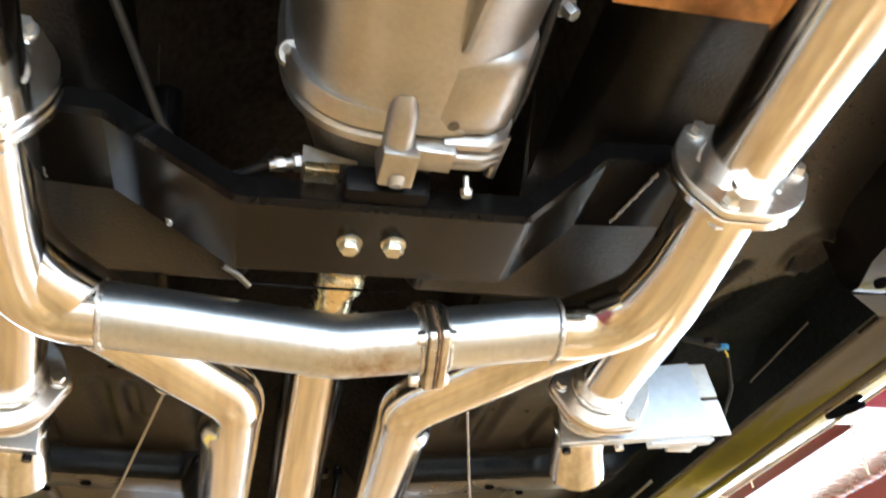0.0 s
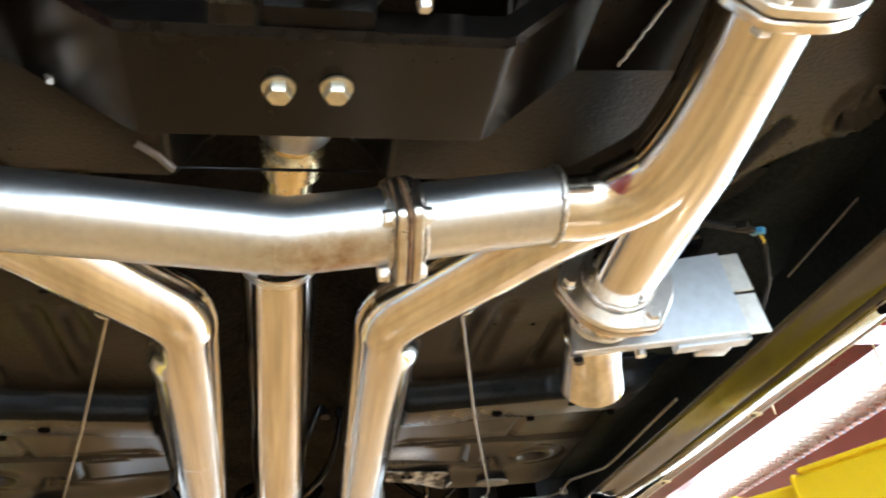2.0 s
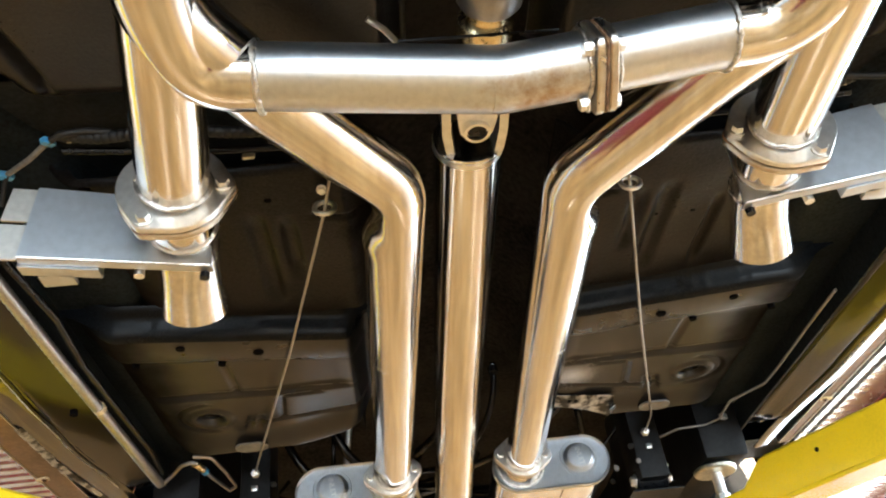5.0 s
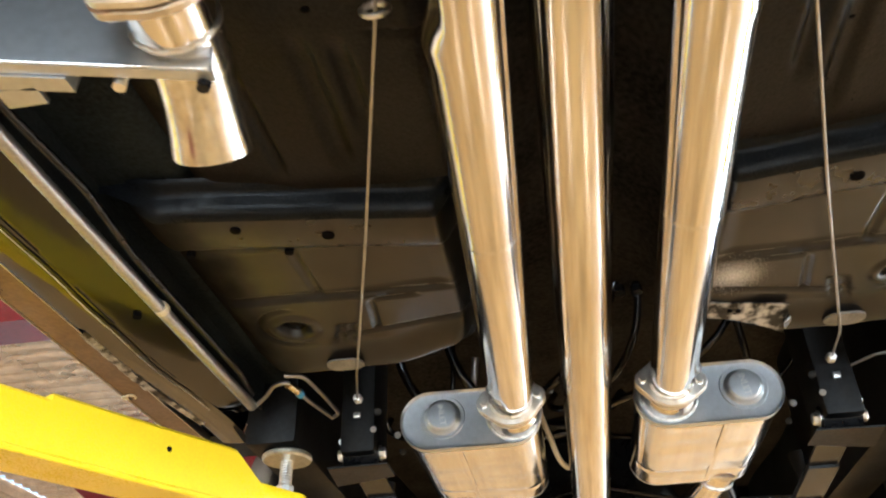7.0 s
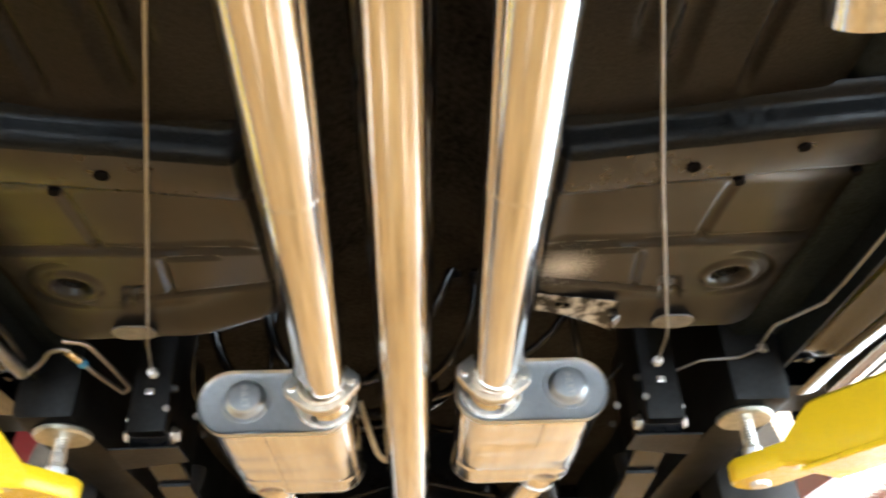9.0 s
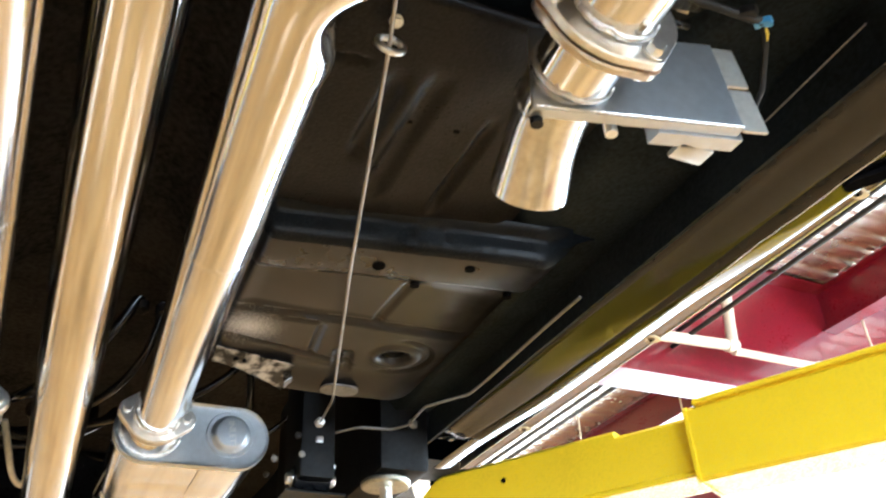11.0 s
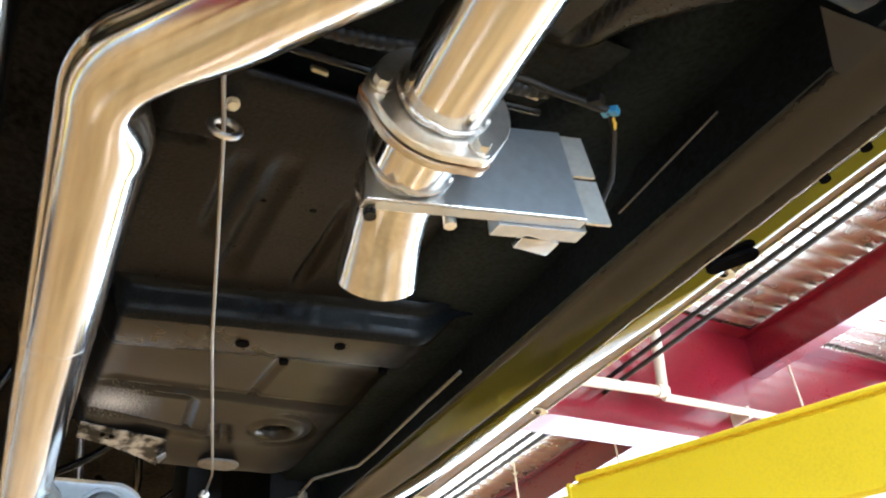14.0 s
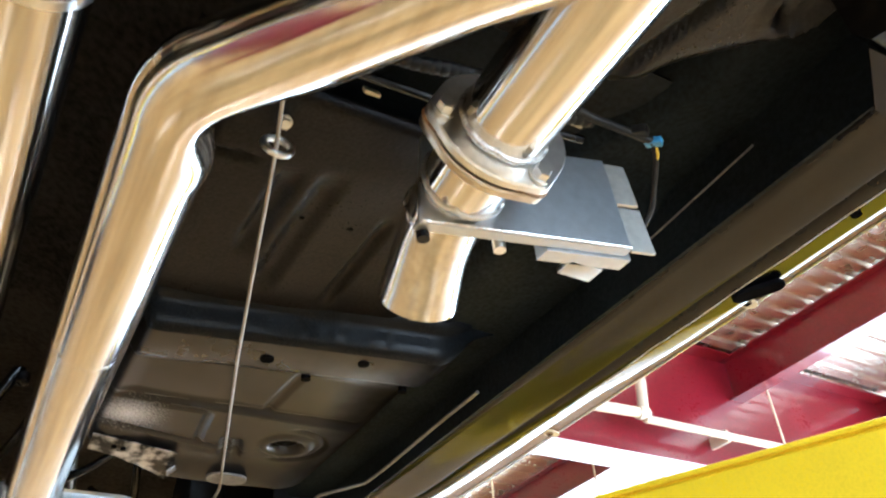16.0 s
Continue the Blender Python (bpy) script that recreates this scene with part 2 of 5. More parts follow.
SKYLIGHT = material("translucent_sheeting", (0.85, 0.88, 0.9), 0.4, spread=0.05, grain=20, stain=2, bump=0.03)
clear = SKYLIGHT.node_tree
thin = clear.nodes.new("ShaderNodeBsdfTranslucent")
thin.inputs[0].default_value = (0.85, 0.88, 0.9, 1)
both = clear.nodes.new("ShaderNodeMixShader")
both.inputs[0].default_value = 0.75
clear.links.new(clear.nodes["Principled BSDF"].outputs[0], both.inputs[1])
clear.links.new(thin.outputs[0], both.inputs[2])
clear.links.new(both.outputs[0], clear.nodes["Material Output"].inputs[0])


# ---------------------------------------------------------------- mesh helpers
class Mesh:
    """Collects faces of one part."""

    def __init__(self):
        self.v, self.f = [], []

    def add(self, verts, faces):
        k = len(self.v)
        self.v += [tuple(p) for p in verts]
        self.f += [tuple(k + i for i in q) for q in faces]
        return self

    def loft(self, rings, closed=True, cap=True):
        n = len(rings[0])
        verts = [p for r in rings for p in r]
        faces = []
        for i in range(len(rings) - 1):
            for j in range(n if closed else n - 1):
                a, b = i * n + j, i * n + (j + 1) % n
                faces.append((a, b, b + n, a + n))
        if cap and closed:
            faces.append(tuple(range(n))[::-1])
            faces.append(tuple((len(rings) - 1) * n + j for j in range(n)))
        return self.add(verts, faces)

    def tube(self, points, radius, seg=28, cap=False, wall=0.0018, radii=None):
        pts = [Vector(p) for p in points]
        tang = [(pts[min(i + 1, len(pts) - 1)] - pts[max(i - 1, 0)]).normalized() for i in range(len(pts))]
        up = Vector((0, 0, 1)) if abs(tang[0].z) < 0.9 else Vector((1, 0, 0))
        u = (up - tang[0] * up.dot(tang[0])).normalized()
        rings, inner = [], []
        for i, p in enumerate(pts):
            u = (u - tang[i] * u.dot(tang[i])).normalized()
            w = tang[i].cross(u)
            r = radii[i] if radii else radius
            rings.append([p + (u * math.cos(a) + w * math.sin(a)) * r for a in (2 * math.pi * k / seg for k in range(seg))])
            inner.append([p + (u * math.cos(a) + w * math.sin(a)) * (r - wall) for a in (2 * math.pi * k / seg for k in range(seg))])
        if cap:
            return self.loft(rings)
        lap = min(len(pts), 4)
        return self.loft([*inner[:lap][::-1], *rings, *inner[-lap:][::-1]], cap=False)

    def rod(self, a, b, r0, r1=None, seg=20):
        return self.tube([a, b], r0, seg, True, radii=[r0, r0 if r1 is None else r1])

    def box(self, m, sx, sy, sz, bevel=0.0):
        bm = bmesh.new()
        bmesh.ops.create_cube(bm, size=1)
        bmesh.ops.scale(bm, vec=(sx, sy, sz), verts=bm.verts)
        if bevel:
            bmesh.ops.bevel(bm, geom=bm.edges[:], offset=bevel, segments=2, affect="EDGES", profile=0.6)
        bmesh.ops.transform(bm, matrix=m, verts=bm.verts)
        bm.verts.index_update()
        self.add([v.co for v in bm.verts], [[v.index for v in f.verts] for f in bm.faces])
        bm.free()
        return self

    def slab(self, outline, m, thick, bevel=0.0):
        """A flat plate with that outline in its own x-y plane, thick along z, its rim eased."""
        c = Vector((sum(p[0] for p in outline) / len(outline), sum(p[1] for p in outline) / len(outline)))

        def ring(z, inset):
            out = []
            for p in outline:
                d = Vector(p[:2]) - c
                d = d * (1 - inset / max(d.length, 1e-6))
                out.append(m @ Vector((c.x + d.x, c.y + d.y, z)))
            return out
        e = bevel or thick * 0.15
        return self.loft([ring(-thick / 2, e), ring(-thick / 2 + e, 0), ring(thick / 2 - e, 0), ring(thick / 2, e)])

    def sheet(self, grid, thick):
        """A sheet over a grid of points, with a back face thick above it."""
        h, w = len(grid), len(grid[0])
        low = [p for r in grid for p in r]
        k = h * w
        high = [(p[0], p[1], p[2] + thick) for p in low]
        faces = []
        for i in range(h - 1):
            for j in range(w - 1):
                a = i * w + j
                faces.append((a, a + w, a + w + 1, a + 1))
                faces.append((k + a, k + a + 1, k + a + w + 1, k + a + w))
        rim = [(0, j) for j in range(w)] + [(i, w - 1) for i in range(1, h)] + [(h - 1, j) for j in range(w - 2, -1, -1)] + [(i, 0) for i in range(h - 2, 0, -1)]
        rim = [i * w + j for i, j in rim]
        for a, b in zip(rim, rim[1:] + rim[:1]):
            faces.append((a, b, k + b, k + a))
        return self.add(low + high, faces)

    def hexbolt(self, p, way, across=0.015, height=0.008, washer=0.011, shank=0.0):
        """A hexagon head on a washer at p, facing along way."""
        way = Vector(way).normalized()
        p = Vector(p)
        if washer:
            self.rod(p, p + way * 0.002, washer, seg=20)
        q = way.to_track_quat("Z", "Y").to_matrix()
        r = across / math.sqrt(3)
        hexa = lambda z, s: [p + way * z + q @ Vector((math.cos(k * math.pi / 3) * r * s, math.sin(k * math.pi / 3) * r * s, 0)) for k in range(6)]
        self.loft([hexa(0.001, 1), hexa(height * 0.85, 1), hexa(height, 0.86)])
        if shank:
            self.rod(p - way * shank, p, across * 0.33, seg=12)
        return self


def fillet(points, radius, steps=10):
    """A polyline whose corners are rounded; radius may be one number or one for each inner corner."""
    pts = [Vector(p) for p in points]
    out = [pts[0]]
    for i in range(1, len(pts) - 1):
        a, b, c = pts[i - 1], pts[i], pts[i + 1]
        r = radius[i - 1] if isinstance(radius, (list, tuple)) else radius
        u, w = (a - b), (c - b)
        ang = u.angle(w)
        cut = min(r / math.tan(ang / 2), 0.48 * u.length, 0.48 * w.length)
        p0, p1 = b + u.normalized() * cut, b + w.normalized() * cut
        for k in range(steps + 1):
            t = k / steps
            out.append(p0 * (1 - t) ** 2 + b * 2 * t * (1 - t) + p1 * t * t)
    out.append(pts[-1])
    dense = [out[0]]
    for p in out[1:]:
        gap = (p - dense[-1]).length
        if gap < 1e-5:
            continue
        for k in range(1, int(gap / 0.06) + 1):
            dense.append(dense[-1] + (p - dense[-1]) * min(1, 0.06 / max((p - dense[-1]).length, 1e-6)))
        if (p - dense[-1]).length > 1e-4:
            dense.append(p)
    return dense


def hull(circles, n=40):
    """The outline round a few circles (x, y, r), like a belt."""
    out = []
    for k in range(n):
        a = 2 * math.pi * k / n
        u = (math.cos(a), math.sin(a))
        c = max(circles, key=lambda q: q[0] * u[0] + q[1] * u[1] + q[2])
        out.append((c[0] + c[2] * u[0], c[1] + c[2] * u[1]))
    return out


def link(name, mesh, mat, smooth=35):
    data = bpy.data.meshes.new(name)
    data.from_pydata(mesh.v, [], mesh.f)
    bm = bmesh.new()
    bm.from_mesh(data)
    bmesh.ops.recalc_face_normals(bm, faces=bm.faces)
    bm.to_mesh(data)
    bm.free()
    data.materials.append(mat)
    if smooth:
        data.shade_smooth()
        data.set_sharp_from_angle(angle=radians(smooth))
    return new(name, data)


def part(name, mesh, mat, parent, label="", smooth=35):
    ob = link(name, mesh, mat, smooth)
    ob.parent = parent
    ob.matrix_parent_inverse = parent.matrix_world.inverted()
    return tagged(ob, label)


def thing(name, at, label, category, group="", kind=""):
    ob = new(name)
    ob.empty_display_size = 0.05
    ob.matrix_world = Matrix.Translation(at)
    bpy.context.view_layer.update()
    return tagged(ob, label, category, group, kind)


def facing(p, way, spin=0):
    """A pose at p whose z axis looks along way."""
    return Matrix.Translation(p) @ Vector(way).to_track_quat("Z", "Y").to_matrix().to_4x4() @ pose(0, 0, 0, 0, 0, spin)


# ---------------------------------------------------------------- workshop
def structure(name, mesh, mat, label, category="", smooth=0):
    return tagged(link(name, mesh, mat, smooth), label, category or name.split("_")[0], kind="structure")


def slab_box(x0, x1, y0, y1, z0, z1, bevel=0.0):
    return Mesh().box(Matrix.Translation(((x0 + x1) / 2, (y0 + y1) / 2, (z0 + z1) / 2)), x1 - x0, y1 - y0, z1 - z0, bevel)


ROOF, WEST, EAST = 4.62, -7.4, 8.0
structure("ground", Mesh().add([(-600, -600, -0.06), (600, -600, -0.06), (600, 600, -0.06), (-600, 600, -0.06)], [(0, 1, 2, 3)]), ASPHALT,
          "pale concrete yard around the workshop", "ground")
structure("floor", slab_box(WEST - 0.1, EAST + 0.1, -7.2, 16.2, -0.2, 0.0), CONCRETE, "tan sealed concrete workshop floor", "floor")


def corrugated(along, u0, u1, v0, v1, at, pitch=0.19, height=0.03, thick=0.003):
    """Ribbed sheet: ribs run along v and step along u. 'roof': u is y, v is x; 'wall': u is z, v is y."""
    prof = []
    for k in range(int((u1 - u0) / pitch)):
        for d, h in ((0, 0), (0.42, 0), (0.52, 1), (0.9, 1)):
            prof.append((u0 + (k + d) * pitch, h * height))
    m = Mesh()
    for lift in (0, thick):
        rows = [[(v0, u, at + h + lift), (v1, u, at + h + lift)] if along == "roof" else [(at - h - lift, v0, u), (at - h - lift, v1, u)] for u, h in prof]
        m.add([p for r in rows for p in r], [(2 * i, 2 * i + 1, 2 * i + 3, 2 * i + 2) for i in range(len(rows) - 1)])
    return m


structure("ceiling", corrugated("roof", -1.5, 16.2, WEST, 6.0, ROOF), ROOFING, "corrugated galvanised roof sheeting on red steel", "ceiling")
structure("skylight_1", corrugated("roof", -7.2, -1.5, WEST, 6.0, ROOF + 0.03), SKYLIGHT, "translucent corrugated skylight sheeting", "skylight")
structure("skylight_2", corrugated("roof", -7.2, 2.2, 6.0, EAST + 0.1, ROOF + 0.03), SKYLIGHT, "translucent corrugated skylight sheeting", "skylight")
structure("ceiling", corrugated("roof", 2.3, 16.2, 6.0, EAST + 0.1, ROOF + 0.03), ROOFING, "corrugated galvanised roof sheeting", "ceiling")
structure("wall_west", slab_box(WEST - 0.12, WEST, -7.2, 16.15, 0.0, 1.05), BLUEWALL, "pale blue-grey painted block wall", "wall")
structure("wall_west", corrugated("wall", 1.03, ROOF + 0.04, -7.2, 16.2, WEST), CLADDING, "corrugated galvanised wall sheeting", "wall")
structure("wall_south", slab_box(WEST, EAST, 16.0, 16.15, 0.0, ROOF), WHITE, "plain painted end wall", "wall")
for x0, x1, z0 in ((WEST, -3.2, 0.0), (4.6, EAST, 0.0), (-3.2, 4.6, 4.0)):
    structure("wall_north", slab_box(x0, x1, -7.2, -7.05, z0, ROOF), WHITE, "painted wall beside the open roller door", "wall")
structure("wall_east", slab_box(EAST, EAST + 0.12, -7.05, 16.0, 4.1, ROOF), RED, "red steel header over the open bays", "wall")


def girder(name, p0, p1, width, height, label, tf=0.016, tw=0.012):
    """An I-section laid from p0 to p1, its flanges level."""
    a, b = Vector(p0), Vector(p1)
    side = (b - a).cross(Vector((0, 0, 1))).normalized() * (width / 2)
    web = side.normalized() * (tw / 2)
    h = Vector((0, 0, height / 2))
    t = Vector((0, 0, tf))
    sec = [side + h, side + h - t, web + h - t, web - h + t, side - h + t, side - h, -side - h, -side - h + t, -web - h + t, -web + h - t, -side + h - t, -side + h]
    return tagged(link(name, Mesh().loft([[a + s for s in sec], [b + s for s in sec]]), RED, 0), label, "steel beam", kind="structure")


girder("beam_1", (5.8, -7.0, 4.415), (5.8, 4.84, 4.415), 0.16, 0.39, "red painted steel purlin under the roof")
girder("beam_2", (5.8, 4.86, 4.415), (5.8, 16.0, 4.415), 0.16, 0.39, "red painted steel purlin under the roof")
girder("beam_3", (1.2, 4.85, 4.045), (EAST, 4.85, 4.045), 0.30, 1.14, "deep red painted steel rafter")
girder("beam_7", (WEST, 4.62, 3.66), (1.19, 4.62, 3.66), 0.28, 0.34, "red painted steel rafter across the bay")
tagged(link("beam_8", Mesh().slab([(-6.6, 4.6), (-5.2, 3.55), (1.2, 3.55), (1.2, 4.6)], pose(0, 10.15, 0, 90, 0, 0), 0.03), RED, 0), "deep tapered red steel rafter", "steel beam", kind="structure")
girder("beam_5", (2.2, 4.86, 4.45), (2.2, 16.0, 4.45), 0.14, 0.30, "red painted steel purlin under the roof")
girder("beam_6", (-1.4, 4.86, 4.45), (-1.4, 16.0, 4.45), 0.14, 0.30, "red painted steel purlin under the roof")

conduit = thing("conduit", (4.4, 4.66, 3.77), "cream plastic conduit clipped to a red rafter", "conduit")
part("run", Mesh().tube(fillet([(2.6, 4.66, 3.72), (4.42, 4.66, 3.79), (4.50, 4.66, 4.30), (4.50, 4.66, 4.60)], 0.05), 0.042, 16, True), PLASTIC, conduit)
part("run", Mesh().tube([(4.42, 4.66, 3.745), (6.9, 4.66, 3.745)], 0.032, 16, True), PLASTIC, conduit)
part("coupling", Mesh().tube([(4.36, 4.66, 3.785), (4.45, 4.66, 3.79)], 0.052, 16, True), PLASTIC, conduit)
for cx in (3.3, 5.3, 6.4):
    part("saddle", slab_box(cx, cx + 0.03, 4.66, 4.846, 3.70, 3.80), PLASTIC, conduit)
for hx, hy in ((5.92, 4.6), (4.6, 7.0), (5.6, 6.6)):
    cord = thing("hanging_cord", (hx, hy, 4.6), "thin pale cord hanging from the roof steel", "cord", "hanging cords")
    part("cord", Mesh().tube([(hx, hy, ROOF), (hx + 0.01, hy, 4.3), (hx + 0.015, hy + 0.01, 3.7)], 0.009, 8, True), CREAM, cord)

hoses = thing("hose_pair", (4.0, 4, 3.8), "two black hoses strung under the roof", "hose")
for dz in (0, 0.105):
    part("hose", Mesh().tube([(4.0 + 0.3 * dz, -7.05, 3.99 + dz), (4.0 + 0.3 * dz, 2.7, 3.835 + dz), (4.0 + 0.3 * dz, 5.4, 3.79 + dz), (4.0 + 0.3 * dz, 16.0, 3.79 + dz)], 0.018, 10, True), RUBBER, hoses)


# ---------------------------------------------------------------- lamps: added ceiling battens, daylight in the openings
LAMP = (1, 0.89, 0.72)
DAY = (0.72, 0.87, 1.0)
# unseen battens and lamps, added to brighten the floor
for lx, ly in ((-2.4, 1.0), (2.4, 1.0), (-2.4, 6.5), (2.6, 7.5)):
    added_batten = thing("added_ceiling_light", (lx, ly, 4.3), "added fluorescent batten, out of view under the roof", "ceiling light", "ceiling lights")
    part("housing", slab_box(lx - 0.12, lx + 0.12, ly - 0.75, ly + 0.75, 4.34, 4.40, 0.01), WHITE, added_batten)
    part("stem", Mesh().rod((lx, ly, 4.40), (lx, ly, ROOF), 0.012, seg=10), WHITE, added_batten)
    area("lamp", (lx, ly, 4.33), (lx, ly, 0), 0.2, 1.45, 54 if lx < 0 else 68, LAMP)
area("door_daylight", (0.7, -7.3, 2.0), (0.7, 0, 1.2), 7.6, 3.9, 420, DAY)
area("bay_daylight", (EAST + 0.3, 4.5, 2.1), (0, 4.5, 1.4), 22.0, 4.0, 820, DAY)

# ---------------------------------------------------------------- car body, seen from below
car = thing("car", (0, 1.0, 1.8), "black-painted classic car body raised on a lift", "car")


def ease(a, b, x):
    t = min(1, max(0, (x - a) / (b - a)))
    return t * t * (3 - 2 * t)


def band(a, b, soft, x):
    return ease(a, a + soft, x) * (1 - ease(b - soft, b, x))


def grid(x0, x1, nx, y0, y1, ny, fn):
    return [[(x0 + (x1 - x0) * j / nx, y0 + (y1 - y0) * i / ny, fn(x0 + (x1 - x0) * j / nx, y0 + (y1 - y0) * i / ny)) for j in range(nx + 1)] for i in range(ny + 1)]


def oval(cx, cz, rx, rz, y, n=48, power=2.4):
    out = []
    for k in range(n):
        a = 2 * math.pi * k / n
        c, s = math.cos(a), math.sin(a)
        out.append((cx + rx * math.copysign(abs(c) ** (2 / power), c), y, cz + rz * math.copysign(abs(s) ** (2 / power), s)))
    return out


def floor_height(x, y):
    """The front floor: flat, with a tunnel in the middle, pressed grooves and a cross recess."""
    ax = abs(x)
    z = 1.815 - 0.026 * ease(1.06, 1.10, y) + 0.045 * (1 - (1 - (1 - ease(0.195, 0.255, ax)) * ease(0.77, 0.70, y) if y < 1.05 else ease(0.125, 0.175, ax))) + 0.09 * ease(0.610 - 0.10 * ease(0.82, 0.96, y), 0.700 - 0.10 * ease(0.82, 0.96, y), ax) + 0.06 * (1 - ease(0.20, 0.30, ax)) * ease(0.75, 0.60, y) + 0.03 * ease(0.950, 0.99, y) * (y < 1.05)
    for gx, w, y0, y1 in ((0.257, 0.017, 1.18, 1.36), (0.300, 0.020, 1.17, 1.425), (0.388, 0.011, 1.22, 1.43)):
        z += 0.009 * (1 - ease(0.2 * w, w, abs(ax - gx))) * band(y0, y1, 0.05, y)
    if y > 1.1:
        z += 0.006 * (1 - ease(0.001, 0.006, abs(y - 1.197 + 0.2 * (ax - 0.19)))) * band(0.135, 0.228, 0.02, ax)
        z += 0.075 * ease(0.475, 0.60, ax) + 0.006 * (1 - ease(0.10, 0.19, math.hypot(ax - 0.46, y - 1.30)))
    z += 0.022 * band(1.005, 1.095, 0.02, y) * ease(0.21, 0.25, ax)
    z += 0.018 * (1 - ease(0.0045, 0.0095, abs(ax - 0.526 + 0.263 * (y - 0.842)))) * band(0.835, 0.965, 0.015, y)
    d = math.hypot((ax - 0.595) / 0.9, (y - 0.812) / 1.2)
    z += -0.008 * band(0.026, 0.040, 0.007, d) + 0.012 * (1 - ease(0.020, 0.028, d)) * (1 + 0.4 * noise.noise((x * 120, y * 120, 1)))
    z += 0.004 * noise.noise((x * 6, y * 6, 2))
    z += 0.16 * ease(0.42, 0.10, y)
    return z


for side in (-1, 1):
    part("floor_pan", Mesh().sheet(grid(*sorted((side * 0.195, side * 0.685)), 150, -0.6, 0.985, 170, floor_height), 0.004), PAN, car, "black stone-guarded floor pan", 70)
    part("floor_pan", Mesh().sheet(grid(*sorted((side * 0.125, side * 0.600)), 130, 1.090, 1.450, 70, floor_height), 0.004), REARPAN, car, "black ribbed floor pan", 70)
    strip = []
    for i in range(81):
        y = -0.6 + 2.7 * i / 80
        a, zz = 0.605 - 0.075 * ease(0.93, 1.12, y) + 0.08 * ease(1.42, 1.50, y), 1.830 - 0.026 * ease(1.09, 1.13, y)
        strip.append([(side * (a - 0.07), y, zz + 0.11), (side * (a - 0.035), y, zz + 0.04)] + [(side * (a + (0.72 - a) * j / 6), y, zz + 0.012 * (j / 6)) for j in range(7)])
    part("frame_strip", Mesh().sheet(strip, 0.004), DEEP, car, "matt black inner frame", 70)
    part("cross_recess", Mesh().sheet(grid(*sorted((side * 0.215, side * 0.58)), 40, 0.96, 1.14, 10, lambda x, y: 1.8455 + 0.0015 * math.sin(60 * y) + 0.004 * noise.noise((x * 20, y * 20, 0))), 0.003), MATT, car, "black sealed seam across the floor", 70)
    part("tunnel_floor", Mesh().sheet(grid(*sorted((side * 0.075, side * 0.196)), 30, 0.800, 0.985, 40, lambda x, y: floor_height(x, y) + 0.05 * (1 - ease(0.075, 0.115, abs(x))) + 0.03 * ease(0.83, 0.80, y)), 0.004), PAN, car, "black stone-guarded tunnel floor", 70)
arch = [(0.20 * math.cos(a), 1.835 + 0.22 * math.sin(a) ** 0.8) for a in (math.pi * k / 20 for k in range(21))]
part("tunnel", Mesh().loft([[(x, y, z) for x, z in arch] for y in (-0.6, 0.2, 0.9, 1.5, 2.1)], closed=False, cap=False), LIFTED, car, "black transmission tunnel with its dark tone lifted", 60)


def seat_height(x, y):
    """The rear floor under the seat: shallow pressed fields, drain rings, soft rolled sides and a falling rear edge."""
    ax = abs(x)
    z = 1.772 + 0.07 * ease(0.555, 0.660, ax) + 0.05 * (1 - ease(0.165, 0.205, ax))
    z += 0.0065 * ease(1.535, 1.575, y) * (1 - ease(1.688, 1.704, y)) * ease(0.195, 0.23, ax) * (1 - ease(0.54, 0.62, ax))
    z += 0.006 * (1 - ease(0.004, 0.010, abs(ax - 0.424 + 0.05 * (y - 1.63)))) * band(1.56, 1.72, 0.03, y)
    z += 0.010 * (1 - ease(0.003, 0.010, abs(y - 1.704 + 0.03 * (ax - 0.4)))) * band(0.19, 0.60, 0.05, ax)
    z += 0.006 * (1 - ease(0.002, 0.007, abs(y - 1.724))) * band(0.255, 0.345, 0.02, ax)
    z += 0.008 * (1 - ease(0.002, 0.008, abs(y - 1.800 - 0.19 * (ax - 0.19)))) * band(0.17, 0.44, 0.03, ax)
    z += 0.006 * (1 - ease(0.003, 0.008, abs(ax - 0.345 - 0.1 * (y - 1.75)))) * band(1.72, 1.84, 0.02, y)
    for lug in (0.418, 0.400):
        z += 0.006 * (1 - ease(0.004, 0.010, abs(ax - lug - 0.25 * (y - 1.83)))) * band(1.795, 1.875, 0.02, y)
    d = math.hypot(ax - 0.490, y - 1.796)
    z += -0.005 * band(0.024, 0.046, 0.008, d) + 0.016 * (1 - ease(0.020, 0.028, d))
    z += 0.006 * band(0.054, 0.068, 0.006, d) * ease(0.47, 0.51, ax)
    edge = 1.935 - 0.075 * ease(0.36, 0.17, ax)
    z -= 0.020 * ease(edge - 0.075, edge, y) * ease(0.18, 0.23, ax) * (1 - ease(0.52, 0.60, ax))
    z += 0.05 * ease(edge - 0.004, edge + 0.02, y)
    z += 0.0035 * noise.noise((x * 7, y * 7, 5))
    return z


for side in (-1, 1):
    part("seat_pan", Mesh().sheet(grid(*sorted((side * 0.165, side * 0.650)), 150, 1.525, 1.955, 140, seat_height), 0.004), SEATPAN if side < 0 else WORNPAN, car, "satin black pressed seat pan", 70)


def rear_height(x, y):
    return 2.10 + 0.02 * math.sin(5 * y)


